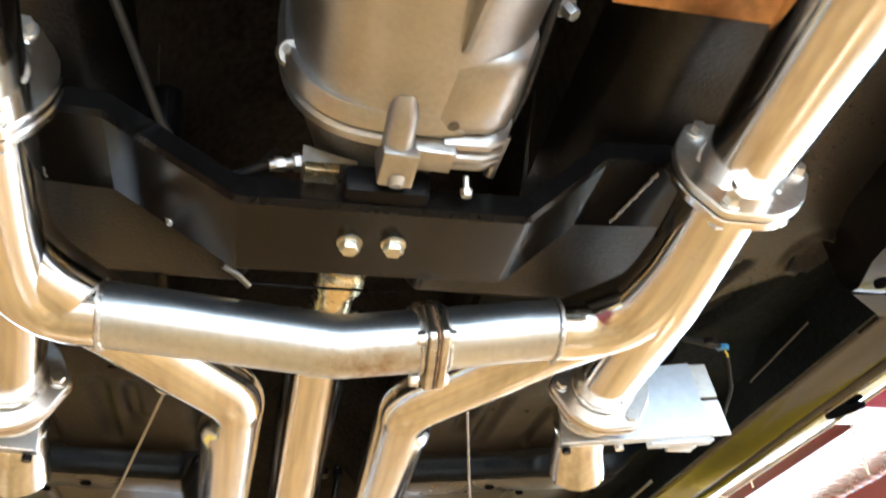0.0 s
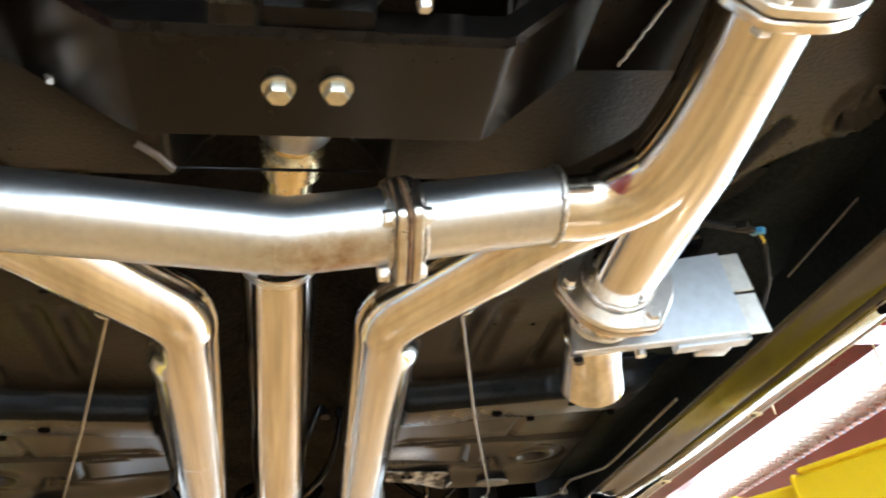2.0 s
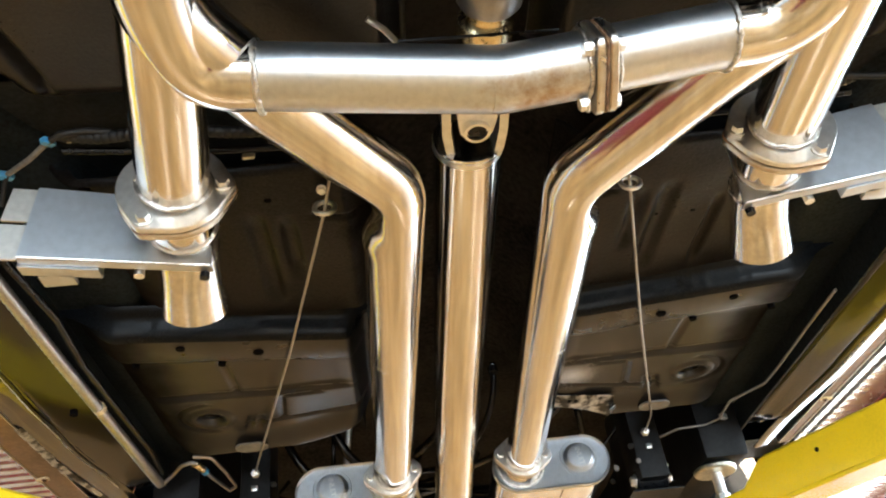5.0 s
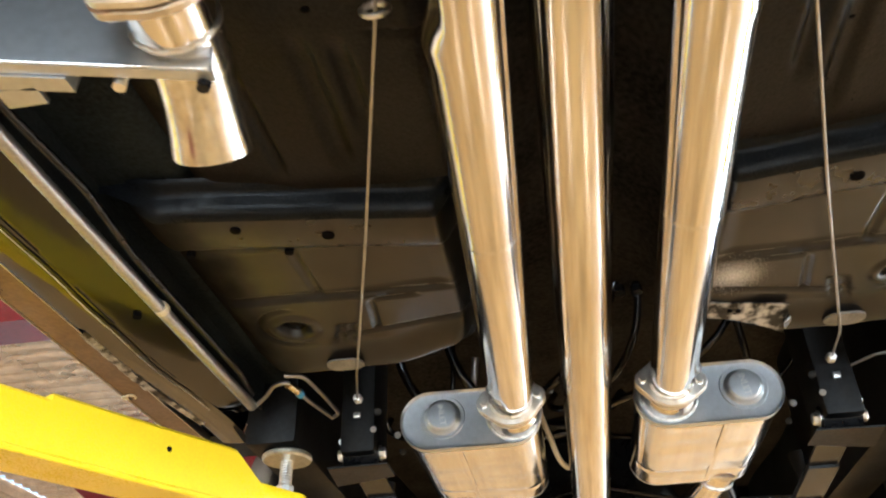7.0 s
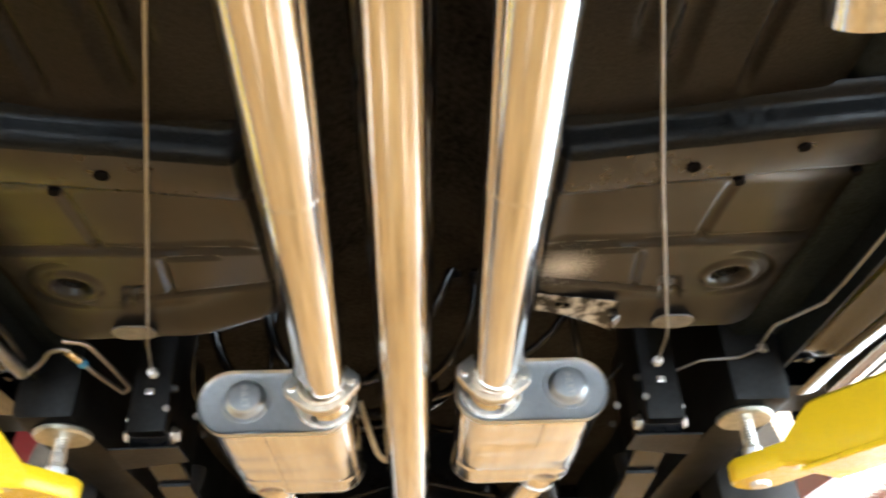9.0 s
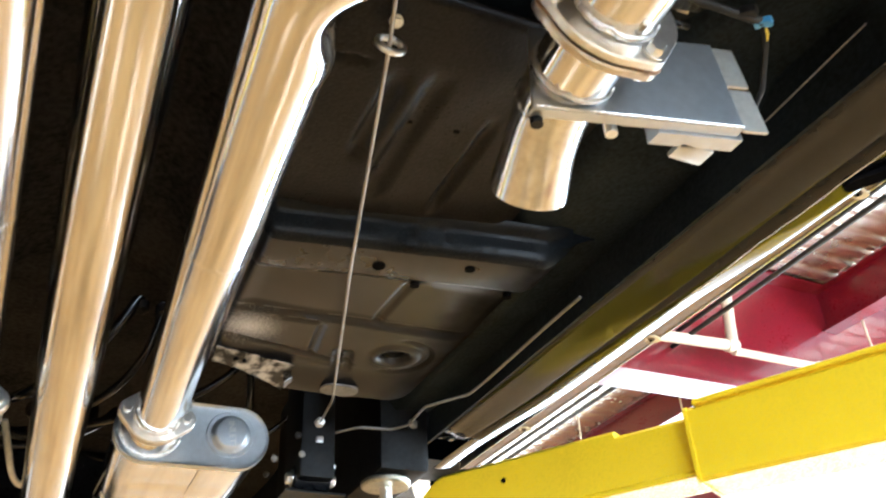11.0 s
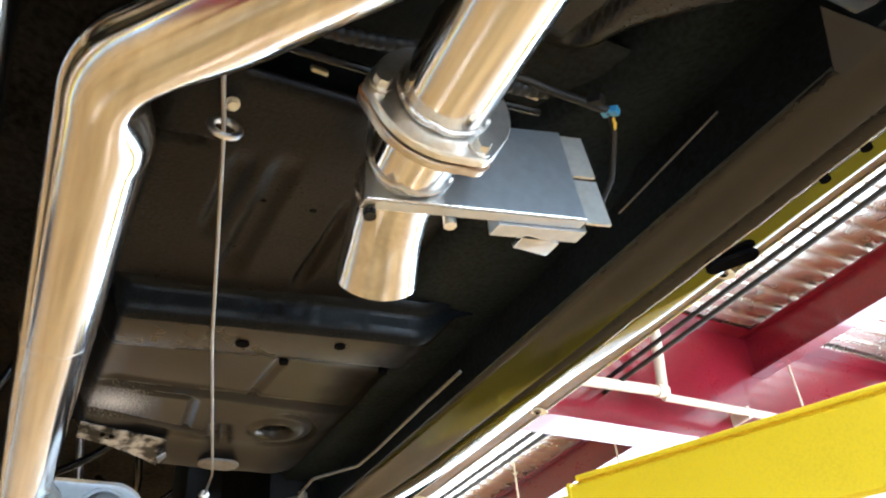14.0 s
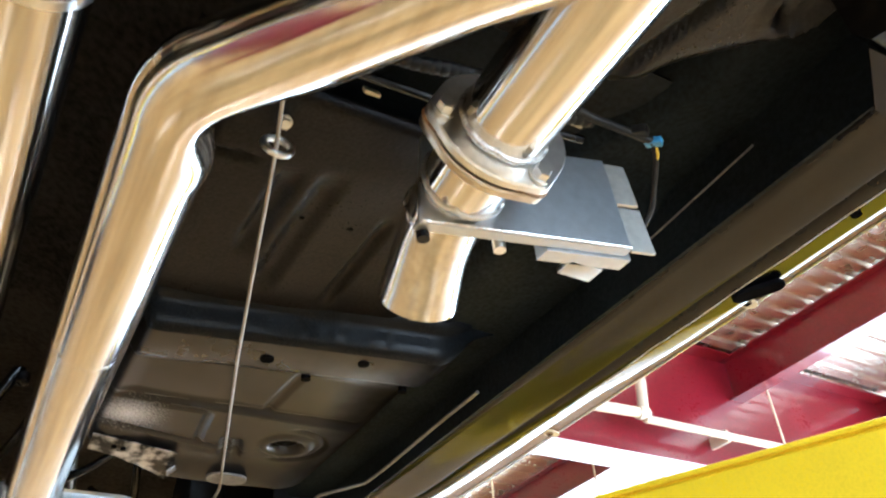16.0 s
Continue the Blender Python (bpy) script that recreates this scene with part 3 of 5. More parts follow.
def ledge(side):
    """The cross rail in front of the seat pan: stepped sealed lip, dished face, flat underside, ends rolled up."""
    prof = [(1.440, 1.802, 0), (1.444, 1.7905, 0), (1.4505, 1.7890, 0), (1.4530, 1.786, 1), (1.4550, 1.780, 1), (1.4570, 1.770, 0.7), (1.4600, 1.7600, 0.3), (1.4650, 1.7530, 0.1),
            (1.4715, 1.7508, 0), (1.480, 1.7500, 0), (1.532, 1.7490, 0), (1.540, 1.7515, 0), (1.545, 1.790, 0)]
    rings = []
    for i in range(121):
        x = 0.160 + 0.490 * i / 120
        drop = band(0.368, 0.432, 0.016, x) if side > 0 else ease(0.482, 0.512, x)
        bow = -0.040 * ease(0.25, 0.62, x) + 0.018 * ease(0.34, 0.17, x)
        rise = 0.05 * ease(0.200, 0.160, x) + 0.07 * ease(0.560, 0.655, x)
        seal = 0.0004 * noise.noise((x * 90, side, 3))
        rings.append([(side * x, y + bow + seal * (1.444 < y < 1.47), z + rise * (0.55 if z > 1.765 else 1) - 0.0095 * drop * k + seal * (z > 1.75) + 0.0006 * noise.noise((x * 30, y * 30, 1))) for y, z, k in prof])
    return Mesh().loft([r[8:] for r in rings], closed=False, cap=False), Mesh().loft([r[:9] for r in rings], closed=False, cap=False)


for side in (-1, 1):
    under, face = ledge(side)
    rail = part("seat_rail", under, RAILPAINT, car, "black cross rail with drain holes", 70)
    part("rail_face", face, SEALER, rail, "sealed rail face, its dark blue reflections in the paint", 70)
    for hx, hy, hr in ((0.347, 1.500, 0.0090), (0.467, 1.465, 0.0075), (0.413, 1.531, 0.0065), (0.552, 1.515, 0.006)):
        part("drain_hole", Mesh().rod((side * hx, hy, 1.7475), (side * hx, hy, 1.756), hr, seg=18), VOID, rail, "drain hole as a dark disc")
    part("drain_plug", Mesh().loft([[(side * 0.490 + r * math.cos(a), 1.796 + 1.1 * r * math.sin(a), z) for a in (2 * math.pi * k / 28 for k in range(28))]
                                    for r, z in ((0.026, 1.792), (0.024, 1.782), (0.018, 1.780), (0.015, 1.786), (0.004, 1.787))]), SOOT, car, "black rubber drain plug")
    part("oval_plug", Mesh().slab(hull([(-0.012, 0, 0.022), (0.012, 0, 0.022)], 32), Matrix.Translation((side * 0.431, 1.912, 1.7520)), 0.004), OLDLINE, car, "painted oval blanking plug")

for side in (-1, 1):
    arc = [(2.92 + 0.40 * math.cos(a), 1.72 + 0.40 * math.sin(a)) for a in (math.pi * (1 - k / 24) for k in range(25))]
    skin = []
    for y, z in [(2.26, 1.762), *arc, (3.9, 1.80), (4.2, 1.86)]:
        skin.append([(side * 0.886, y, z), (side * 0.890, y, 2.05), (side * 0.888, y, 2.30)])
    part("quarter_panel", Mesh().loft(skin, closed=False, cap=False), GLOSS, car, "gloss black rear quarter panel", 40)
    house = part("wheelhouse", Mesh().loft([[(side * x, y, z) for x in (0.690, 0.78, 0.884)] for y, z in [(2.235, 1.765), (2.42, 1.78), *arc[2:-2], (3.36, 1.76)]], closed=False, cap=False), MATT, car, "matt black wheelhouse", 60)
    part("inner_panel", slab_box(*sorted((side * 0.686, side * 0.690)), 2.10, 4.2, 1.79, 2.12), MATT, house)
part("fuel_tank", Mesh().loft([oval(0, 1.90, rx, rz, y, 40, 5) for y, rx, rz in ((3.30, 0.42, 0.16), (3.33, 0.47, 0.19), (3.70, 0.48, 0.20), (4.02, 0.47, 0.19), (4.06, 0.42, 0.16))]), SATINBLACK, car, "black fuel tank", 40)
part("rear_valance", slab_box(-0.885, 0.885, 4.16, 4.20, 1.66, 2.3, 0.01), GLOSS, car, "black rear valance")
part("rear_floor", Mesh().sheet(grid(-0.72, 0.72, 24, 1.93, 4.2, 24, rear_height), 0.004), LIFTED, car, "dim brownish black rear floor", 60)
strap = [[(0.200 + 0.135 * i / 18, 1.828 + 0.030 * i / 18 + (0.034 + 0.050 * (i / 18) ** 2) * j / 10, 1.7605 - 0.0035 * math.sin(math.pi * j / 10) - 0.010 * (j / 10) ** 2 + 0.002 * noise.noise((i * 0.6, j * 0.6, 3)))
          for i in range(19)] for j in range(11)]
br = part("bracket", Mesh().sheet(strap, 0.002), SCUFF, car, "scuffed black strap with bare metal showing", 50)
part("bent_tab", Mesh().box(pose(0.337, 1.905, 1.7505, 14, -34, -22), 0.016, 0.046, 0.0025, 0.001), PRIMED, br, "bent bare metal tab")
for bx, by in ((0.236, 1.852), (0.250, 1.855), (0.243, 1.863)):
    part("slot", Mesh().rod((bx, by, 1.7535), (bx, by, 1.760), 0.0040, seg=10), VOID, br)

SILL = {-1: (0.655, 0.757, 0.828, 0.886), 1: (0.695, 0.790, 0.832, 0.859)}
for side in (-1, 1):
    xi, xs, fa, fb = SILL[side]
    crease, gap = (0.094, 0.012) if side < 0 else (0.0755, 0.002)
    # frame rail with a black inner wall, a creased band, a torn seam and the mirror-bright rocker strip
    sec = [(xi - 0.004, 1.785), (xi - 0.004, 1.762), (xi - 0.001, 1.7530), (xi + 0.004, 1.7495), (xi + 0.012, 1.7490), (xi + 0.034, 1.7462), (xi + crease - 0.0115, 1.7405), (xi + crease - 0.0035, 1.7405),
           (xi + crease, 1.7436), (xi + crease + 0.0035, 1.7400), (xs - 0.006, 1.7378), (xs, 1.7372), (xs + 0.001, 1.7425)]
    rings = []
    for i in range(201):
        y = -0.5 + 2.65 * i / 200
        wave = 0.0035 * noise.noise((y * 9, side, 4)) + 0.0016 * noise.noise((y * 45, side, 8))
        tail = 0.025 * ease(1.75, 2.12, y)
        ripple = 0.0020 * noise.noise((y * 3.2, side * 3, 1)) + 0.0004 * noise.noise((y * 11, side * 5, 2))
        rings.append([(side * (x + (wave if x >= xs - 0.01 else 0) - (tail if x > xi + 0.05 else 0)), y, z + ripple * (0.3 + 10 * (x - xi)) + 0.04 * ease(2.02, 2.15, y) * (x > xi)) for x, z in sec])
    sill = part("sill", Mesh().loft(rings, closed=False, cap=False), SILLPAINT, car, "satin black boxed sill", 40)
    torn = [r[-2] for r in rings if r[0][1] < 2.05]
    # plated thread laid along the wavy seam as its highlight
    part("seam_glint", Mesh().tube([(x, y, z - 0.0004) for x, y, z in torn], 0.0009, 6, True, radii=[0.0007 + 0.0006 * abs(noise.noise((k * 0.7, side, 2))) for k in range(len(torn))]), GALV, sill, "bright thin line added for the highlight along the seam")
    rings = []
    for i in range(121):
        y = -0.5 + 2.72 * i / 120
        tail = 0.028 * ease(1.75, 2.12, y)
        lean = 0.35 + 0.65 * ease(1.22, 1.46, y + 0.02 * noise.noise((y * 14, 2, 5)))
        rings.append([(side * (x - tail), y, 1.7385 + (z - 1.7385) * lean + 0.0007 * noise.noise((y * 6, x * 20, 3)) + 0.0003 * noise.noise((y * 30, x * 30, 6)))
                      for x, z in zip([xs - 0.010, xs + 0.002, *(xs + k * (fa - gap - xs) for k in (0.25, 0.5, 0.75)), fa - gap - 0.003, fa - gap],
                                      (1.7415, 1.7385, 1.7404, 1.7428, 1.7453, 1.7477, 1.7510) if side > 0 else (1.7415, 1.7385, 1.7387, 1.7392, 1.7401, 1.7425, 1.7500))])
    part("rocker_strip", Mesh().loft(rings, closed=False, cap=False), ROCKER, sill, "gloss black rocker underside", 50)
    part("sill_flange", slab_box(*sorted((side * fa, side * fb)), -0.5, 2.25, 1.7550, 1.7580, 0.001), FLANGE, sill, "bare lacquered sill flange")
    # thin plated strips added for the lit edges of the flange
    part("flange_edge", slab_box(*sorted((side * (fa - 0.0025), side * (fa - 0.0008))), -0.5, 2.24, 1.7515, 1.7700), GALV, sill, "bright strip added for the lit flange edge")
    part("flange_edge", slab_box(*sorted((side * (fb + 0.0006), side * (fb + 0.0022))), -0.5, 2.25, 1.7535, 1.7750), GALV, sill, "bright strip added for the lit flange edge")
    part("outer_skin", slab_box(*sorted((side * (fb + 0.0025), side * (fb + 0.009))), -0.5, 2.3, 1.7595, 2.3), GLOSS, sill, "gloss black outer body skin")
    for k in range(4):
        sx, sy = side * (fb - 0.014), (0.72 if side > 0 else 0.71) + 0.42 * k
        if k % 2 or side > 0:
            part("trim_clip", Mesh().slab(hull([(0, 0, 0.010), (side * 0.012, 0.002, 0.008)], 24), Matrix.Translation((sx, sy, 1.7530)), 0.0028), CREAM, sill, "cream plastic trim clip")
        part("screw", Mesh().hexbolt((sx, sy, 1.7518), (0, 0, -1), 0.007, 0.003, 0.006), FLANGE, sill, "sill trim screw")
        part("screw_recess", Mesh().rod((sx, sy, 1.7482), (sx, sy, 1.7492), 0.0035, seg=12), VOID, sill)
    part("inner_wall", slab_box(*sorted((side * (xi - 0.005), side * xi)), -0.5, 2.12, 1.752, 1.84), MATT, car, "matt black frame rail wall")

part("access_hole", Mesh().slab(hull([(-0.020, 0, 0.0115), (0.020, 0, 0.0115)], 32), Matrix.Translation((0.8120, 1.098, 1.7350)) @ pose(0, 0, 0, 0, -3, 0) @ pose(0, 0, 0, 0, 0, -58), 0.0060), VOID, car, "oval access hole in the rocker")
for hy in (0.832, 0.895, 0.947):
    part("rocker_hole", Mesh().rod((0.797, hy, 1.7355), (0.797, hy, 1.7400), 0.006, seg=14), VOID, car)
part("rocker_hole", Mesh().rod((-0.700, 1.652, 1.7395), (-0.700, 1.652, 1.7445), 0.007, seg=14), VOID, car)
part("damaged_edge", Mesh().loft([[(-0.800 - 0.006 * noise.noise((y * 30, 1, 0)) + 0.025 * ease(1.85, 2.13, y), y, 1.7400), (-0.810 + 0.025 * ease(1.85, 2.13, y), y, 1.7365 + 0.004 * noise.noise((y * 60, 4, 0))),
                                   (-0.8185 + 0.030 * ease(1.85, 2.13, y), y, 1.7395 + 0.003 * noise.noise((y * 50, 7, 0)))] for y in (1.68 + 0.42 * k / 90 for k in range(91))], closed=False, cap=False),
     SCUFF, car, "scraped and bare lower sill edge", 60)
for side in (-1, 1):
    jack = part("outrigger", Mesh().loft([[(side * (0.596 - d), y, 1.86), (side * (0.600 - d), y, zb), (side * 0.652, y, zb), (side * 0.656, y, 1.86)]
                                          for y, zb, d in ((0.30, 1.737, 0.06), (0.716, 1.737, 0.014), (0.772, 1.737, -0.006), (0.788, 1.744, -0.010), (0.800, 1.765, -0.012))]), CROSSPAINT, car, "black frame outrigger", 25)
    part("recess", slab_box(*sorted((side * 0.657, side * 0.70)), 0.30, 0.80, 1.770, 1.86), DEEP, jack)
    part("gusset", Mesh().slab([(side * 0.618, 0.796), (side * 0.700, 0.790), (side * 0.704, 0.842), (side * 0.690, 0.842)], Matrix.Translation((0, 0, 1.7485)), 0.005), CROSSPAINT, jack)
    part("seam", Mesh().tube([(side * (0.690 + 0.0015 * noise.noise((k, 3, 1))), 0.845 + 0.0035 * k, 1.7465) for k in range(12)], 0.0022, 8, True, radii=[0.0022 + 0.001 * noise.noise((k * 1.7, 0, 4)) for k in range(12)]), RAILPAINT, jack)
    part("jack_hole", Mesh().rod((side * 0.627, 0.757, 1.7345), (side * 0.627, 0.757, 1.7385), 0.008, seg=16), VOID, jack)
    part("bolt", Mesh().hexbolt((side * 0.640, 0.714, 1.737), (0, 0, -1), 0.022, 0.013, 0.017), GALV, jack, "large plated body bolt")
    for tx, ty in ((0.288, 1.078), (0.489, 1.024)):
        part("tab", Mesh().box(pose(side * tx, ty, 1.806, -25, 0, 0), 0.016, 0.004, 0.013, 0.001), CREAM, car, "pale taped tab")
    eye_x = 0.220 if side > 0 else 0.198
    ringlet = Mesh().tube([(side * eye_x + 0.0135 * math.cos(a), 1.139 + 0.003 * math.sin(a), 1.759 + 0.0125 * math.sin(a)) for a in (2 * math.pi * k / 20 for k in range(21))], 0.0035, 10, True)
    part("cable_eye", ringlet, GALV, car, "plated cable guide eye")
    part("eye_bolt", Mesh().hexbolt((side * (eye_x + 0.002), 1.128, 1.782), (0, -0.5, -1), 0.010, 0.008, 0.007, 0.04), GALV, car)
    part("spring_hanger", slab_box(*sorted((side * 0.425, side * 0.495)), 2.118, 2.24, 1.662, 2.12, 0.008), SOOT, car, "black spring hanger bracket")
    part("hanger_flange", Mesh().slab([(side * 0.40, 2.20), (side * 0.40, 2.12), (side * 0.515, 2.108), (side * 0.525, 2.22)], pose(0, 0, 1.657, 0, side * 3, 0), 0.004), SOOT, car)
    for bx, by, bz in ((0.418, 2.114, 1.74), (0.502, 2.16, 1.70), (0.405, 2.30, 1.72)):
        part("bolt", Mesh().hexbolt((side * bx, by, bz), (-side * 0.4, -1, -0.4), 0.011, 0.008, 0.007, 0.03), GALV if bx > 0.5 else SATINBLACK, car)
    part("rear_rail", slab_box(*sorted((side * 0.575, side * 0.685)), 2.085, 2.9, 1.679, 2.12, 0.02), SOOT, car, "black rear frame rail")
    part("floor_weld", Mesh().tube([(side * (0.303 - 0.018 * k / 24) + 0.0035 * noise.noise((k * 0.8, 0, 0)), 0.648 + 0.085 * k / 24, 1.7755 + 0.002 * noise.noise((k * 1.3, 5, 0))) for k in range(25)], 0.0015, 8, True, radii=[0.0013 + 0.0012 * abs(noise.noise((k * 1.7, side, 6))) for k in range(25)]), LINE, car, "weld bead on the floor")

for hx, hy, hr in ((-0.497, 1.112, 0.0125), (-0.470, 1.140, 0.004), (-0.275, 1.150, 0.004), (0.405, 1.165, 0.004), (0.352, 1.262, 0.003), (0.298, 1.272, 0.0025)):
    hz = floor_height(hx, hy)
    part("drain_hole", Mesh().slab(hull([(-0.3 * hr, 0, hr), (0.3 * hr, 0, hr)], 20), Matrix.Translation((hx, hy, hz + 0.0005)), 0.003), VOID, car, "small dark hole in the floor")
for bx, by, bz, size in ((0.424, 2.105, 1.700, 0.008), (0.395, 2.20, 1.720, 0.009)):
    for side in (-1, 1):
        clip = Mesh().hexbolt((side * bx, by, bz), (-side * 0.2, -1, -0.5), size, size * 0.6, size * 0.75, 0.05)
        part("bolt", clip, OLDLINE, car, "dull plated hanger bolt")
part("scratch", Mesh().tube([(0.688, 0.965, 1.808), (0.688, 1.135, 1.797)], 0.0013, 8, True), OLDLINE, car, "bare scratch line on the rail")
# toe board under the front floor, floor glow put into its colour
part("toe_board", Mesh().sheet(grid(0.19, 0.46, 12, 0.20, 0.475, 10, lambda x, y: 1.803 + 0.25 * (0.475 - y) + 0.06 * (x - 0.3) ** 2), 0.003), WARMTOE, car, "toe board with the floor's orange reflection in its colour", 60)
part("body_shell", Mesh().loft([[(sx * w, y, z) for sx, z in ((-1, 2.24), (-1, 2.5), (-0.75, top), (0.75, top), (1, 2.5), (1, 2.24))]
                                for y, w, top in ((-1.6, 0.84, 2.6), (-0.6, 0.88, 2.62), (0.1, 0.89, 3.0), (1.5, 0.89, 3.05), (2.6, 0.88, 2.65), (4.2, 0.84, 2.6))]),
     GLOSS, car, "gloss black upper body", 20)

# ---------------------------------------------------------------- gearbox and its cross member
gb = thing("gearbox", (0.035, 0.4, 1.72), "cast aluminium gearbox above a black cross member", "gearbox")


part("casing", Mesh().loft([oval(0.032, cz, rx, rz, y) for y, cz, rx, rz in
                            ((-0.5, 1.85, 0.20, 0.20), (0.05, 1.845, 0.15, 0.155), (0.36, 1.84, 0.116, 0.122), (0.48, 1.839, 0.106, 0.117), (0.555, 1.837, 0.104, 0.117))]), CAST, gb)
part("rear_flange", Mesh().loft([oval(0.026, 1.836, rx, rz, y, 48, 2.6) for y, rx, rz in ((0.548, 0.102, 0.115), (0.554, 0.106, 0.119), (0.566, 0.107, 0.120), (0.571, 0.103, 0.116))]), CAST, gb)
part("cover_plate", Mesh().loft([oval(0.026, 1.836, rx, rz, y, 48, 2.6) for y, rx, rz in ((0.574, 0.102, 0.115), (0.577, 0.1055, 0.1185), (0.585, 0.1055, 0.1185), (0.589, 0.102, 0.115))]), CAST, gb)
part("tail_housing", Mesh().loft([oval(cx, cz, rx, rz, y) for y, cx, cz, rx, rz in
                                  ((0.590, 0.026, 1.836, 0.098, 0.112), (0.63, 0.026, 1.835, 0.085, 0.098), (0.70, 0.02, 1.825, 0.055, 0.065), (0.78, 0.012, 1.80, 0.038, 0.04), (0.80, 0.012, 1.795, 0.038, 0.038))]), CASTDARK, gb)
boss = part("drain_boss", Mesh().tube([(0.0225, 0.532, 1.738), (0.0227, 0.536, 1.7260), (0.0230, 0.546, 1.7185), (0.0235, 0.592, 1.7145)], 0.014, 24, True, radii=[0.004, 0.0110, 0.0132, 0.0138]), CAST, gb)
part("boss_block", Mesh().box(pose(0.0250, 0.593, 1.7165, -8, 0, 3), 0.031, 0.036, 0.042, 0.003), CAST, gb, "", 15)
part("drain_plug", Mesh().rod((0.025, 0.601, 1.698), (0.025, 0.604, 1.691), 0.009, 0.006), CAST, boss)
part("boss_slot", Mesh().box(pose(0.027, 0.5765, 1.709, -8, 0, 3), 0.011, 0.006, 0.0016), VOID, boss)
part("step_block", Mesh().box(pose(0.058, 0.577, 1.733, 8, 0, 2), 0.038, 0.036, 0.020, 0.002).box(pose(0.055, 0.589, 1.717, 8, 0, 2), 0.036, 0.03, 0.015, 0.002), CAST, gb, "", 15)
part("side_casing", Mesh().loft([[(0.045, y, 1.80), (0.048, y, z + 0.004), (0.060, y, z), (0.098, y, z + 0.004), (0.116, y, z + 0.014), (0.126, y, z + 0.036), (0.127, y, 1.82)]
                                 for y, z in ((0.487, 1.752), (0.490, 1.730), (0.497, 1.723), (0.555, 1.719), (0.567, 1.722))]), CAST, gb, "", 40)
for k, (y0, y1, z) in enumerate(((0.570, 0.580, 1.715), (0.584, 0.593, 1.713), (0.597, 0.606, 1.716))):
    part("ledge", Mesh().loft([[(x, y, 1.79), (x, y, z + 0.003 + dz), (x, y + 0.002, z + dz), (x, y2 - 0.002, z + dz), (x, y2, z + 0.003 + dz), (x, y2, 1.79)]
                               for x, y, y2, dz in ((0.062, y0, y1, 0), (0.100, y0, y1, 0.001), (0.116, y0, y1, 0.010), (0.124, y0, y1, 0.030))]), CAST, gb, "", 40)
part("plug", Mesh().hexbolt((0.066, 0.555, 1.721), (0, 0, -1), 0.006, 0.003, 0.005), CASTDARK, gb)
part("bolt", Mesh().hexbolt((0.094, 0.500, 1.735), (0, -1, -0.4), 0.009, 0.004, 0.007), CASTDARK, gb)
part("rib", Mesh().loft([[(0.030 - w, y, 1.75), (0.030, y, z), (0.030 + w, y, 1.75)] for y, w, z in ((0.10, 0.010, 1.688), (0.42, 0.008, 1.722), (0.55, 0.004, 1.727))]), CAST, gb)
part("web", Mesh().loft([[(0.050, y, 1.78), (0.056, y, z), (0.061, y, z), (0.064, y, 1.78)] for y, z in ((0.20, 1.66), (0.40, 1.695), (0.47, 1.715), (0.50, 1.738))]), CAST, gb)
lug = part("lug", Mesh().slab(hull([(0, 0, 0.013), (0.016, -0.012, 0.016)], 28), facing((-0.068, 0.556, 1.786), (-0.25, -0.80, -0.55)), 0.014, 0.004), CAST, gb)
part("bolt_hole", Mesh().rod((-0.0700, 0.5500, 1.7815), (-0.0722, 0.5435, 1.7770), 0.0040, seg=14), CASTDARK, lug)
part("stud", Mesh().hexbolt((0.090, 0.615, 1.704), (0, 0.3, -1), 0.009, 0.007, 0.0055, 0.012), GALV, gb)
part("rod", Mesh().tube([(0.158, 0.30, 1.86), (0.135, 0.56, 1.775), (0.118, 0.64, 1.752)], 0.005, 10, True), SATINBLACK, gb)
part("rod_end", Mesh().rod((0.128, 0.60, 1.760), (0.120, 0.64, 1.745), 0.0055, seg=10), LINE, gb)
part("bolt", Mesh().hexbolt((0.155, 0.49, 1.81), (0.5, 0, -1), 0.012, 0.014, 0.010), LINE, gb)
part("speedo_fitting", Mesh().rod((-0.080, 0.640, 1.733), (-0.046, 0.640, 1.742), 0.0055, seg=14).hexbolt((-0.066, 0.640, 1.737), (-1, 0, -0.25), 0.012, 0.010, 0.0)
     .hexbolt((-0.052, 0.640, 1.7405), (-1, 0, -0.25), 0.015, 0.008, 0.0), LINE, gb, "plated speedometer cable fitting")
part("speedo_cable", Mesh().tube(fillet([(-0.30, 0.30, 1.93), (-0.235, 0.52, 1.86), (-0.17, 0.655, 1.765), (-0.122, 0.67, 1.735), (-0.078, 0.640, 1.735)], 0.07), 0.0045, 12, True), RUBBER, gb, "black speedometer cable")
part("mount_bracket", Mesh().loft([[(x, 0.625, z0), (x, 0.65, z0), (x, 0.65, z1), (x, 0.625, z1)] for x, z0, z1 in ((-0.052, 1.728, 1.748), (-0.02, 1.730, 1.738), (-0.004, 1.731, 1.734))]), TABSTEEL, gb)
part("mount_plate", slab_box(-0.050, -0.020, 0.622, 0.645, 1.718, 1.727, 0.001), BRASS, gb)

xm = thing("cross_member", (0.02, 0.69, 1.69), "gloss black pressed-steel gearbox cross member", "cross member")
line = [(-0.42, 1.786), (-0.225, 1.772), (-0.112, 1.694), (-0.104, 1.690), (0.149, 1.692), (0.158, 1.696), (0.245, 1.774), (0.44, 1.786)]
rings = []
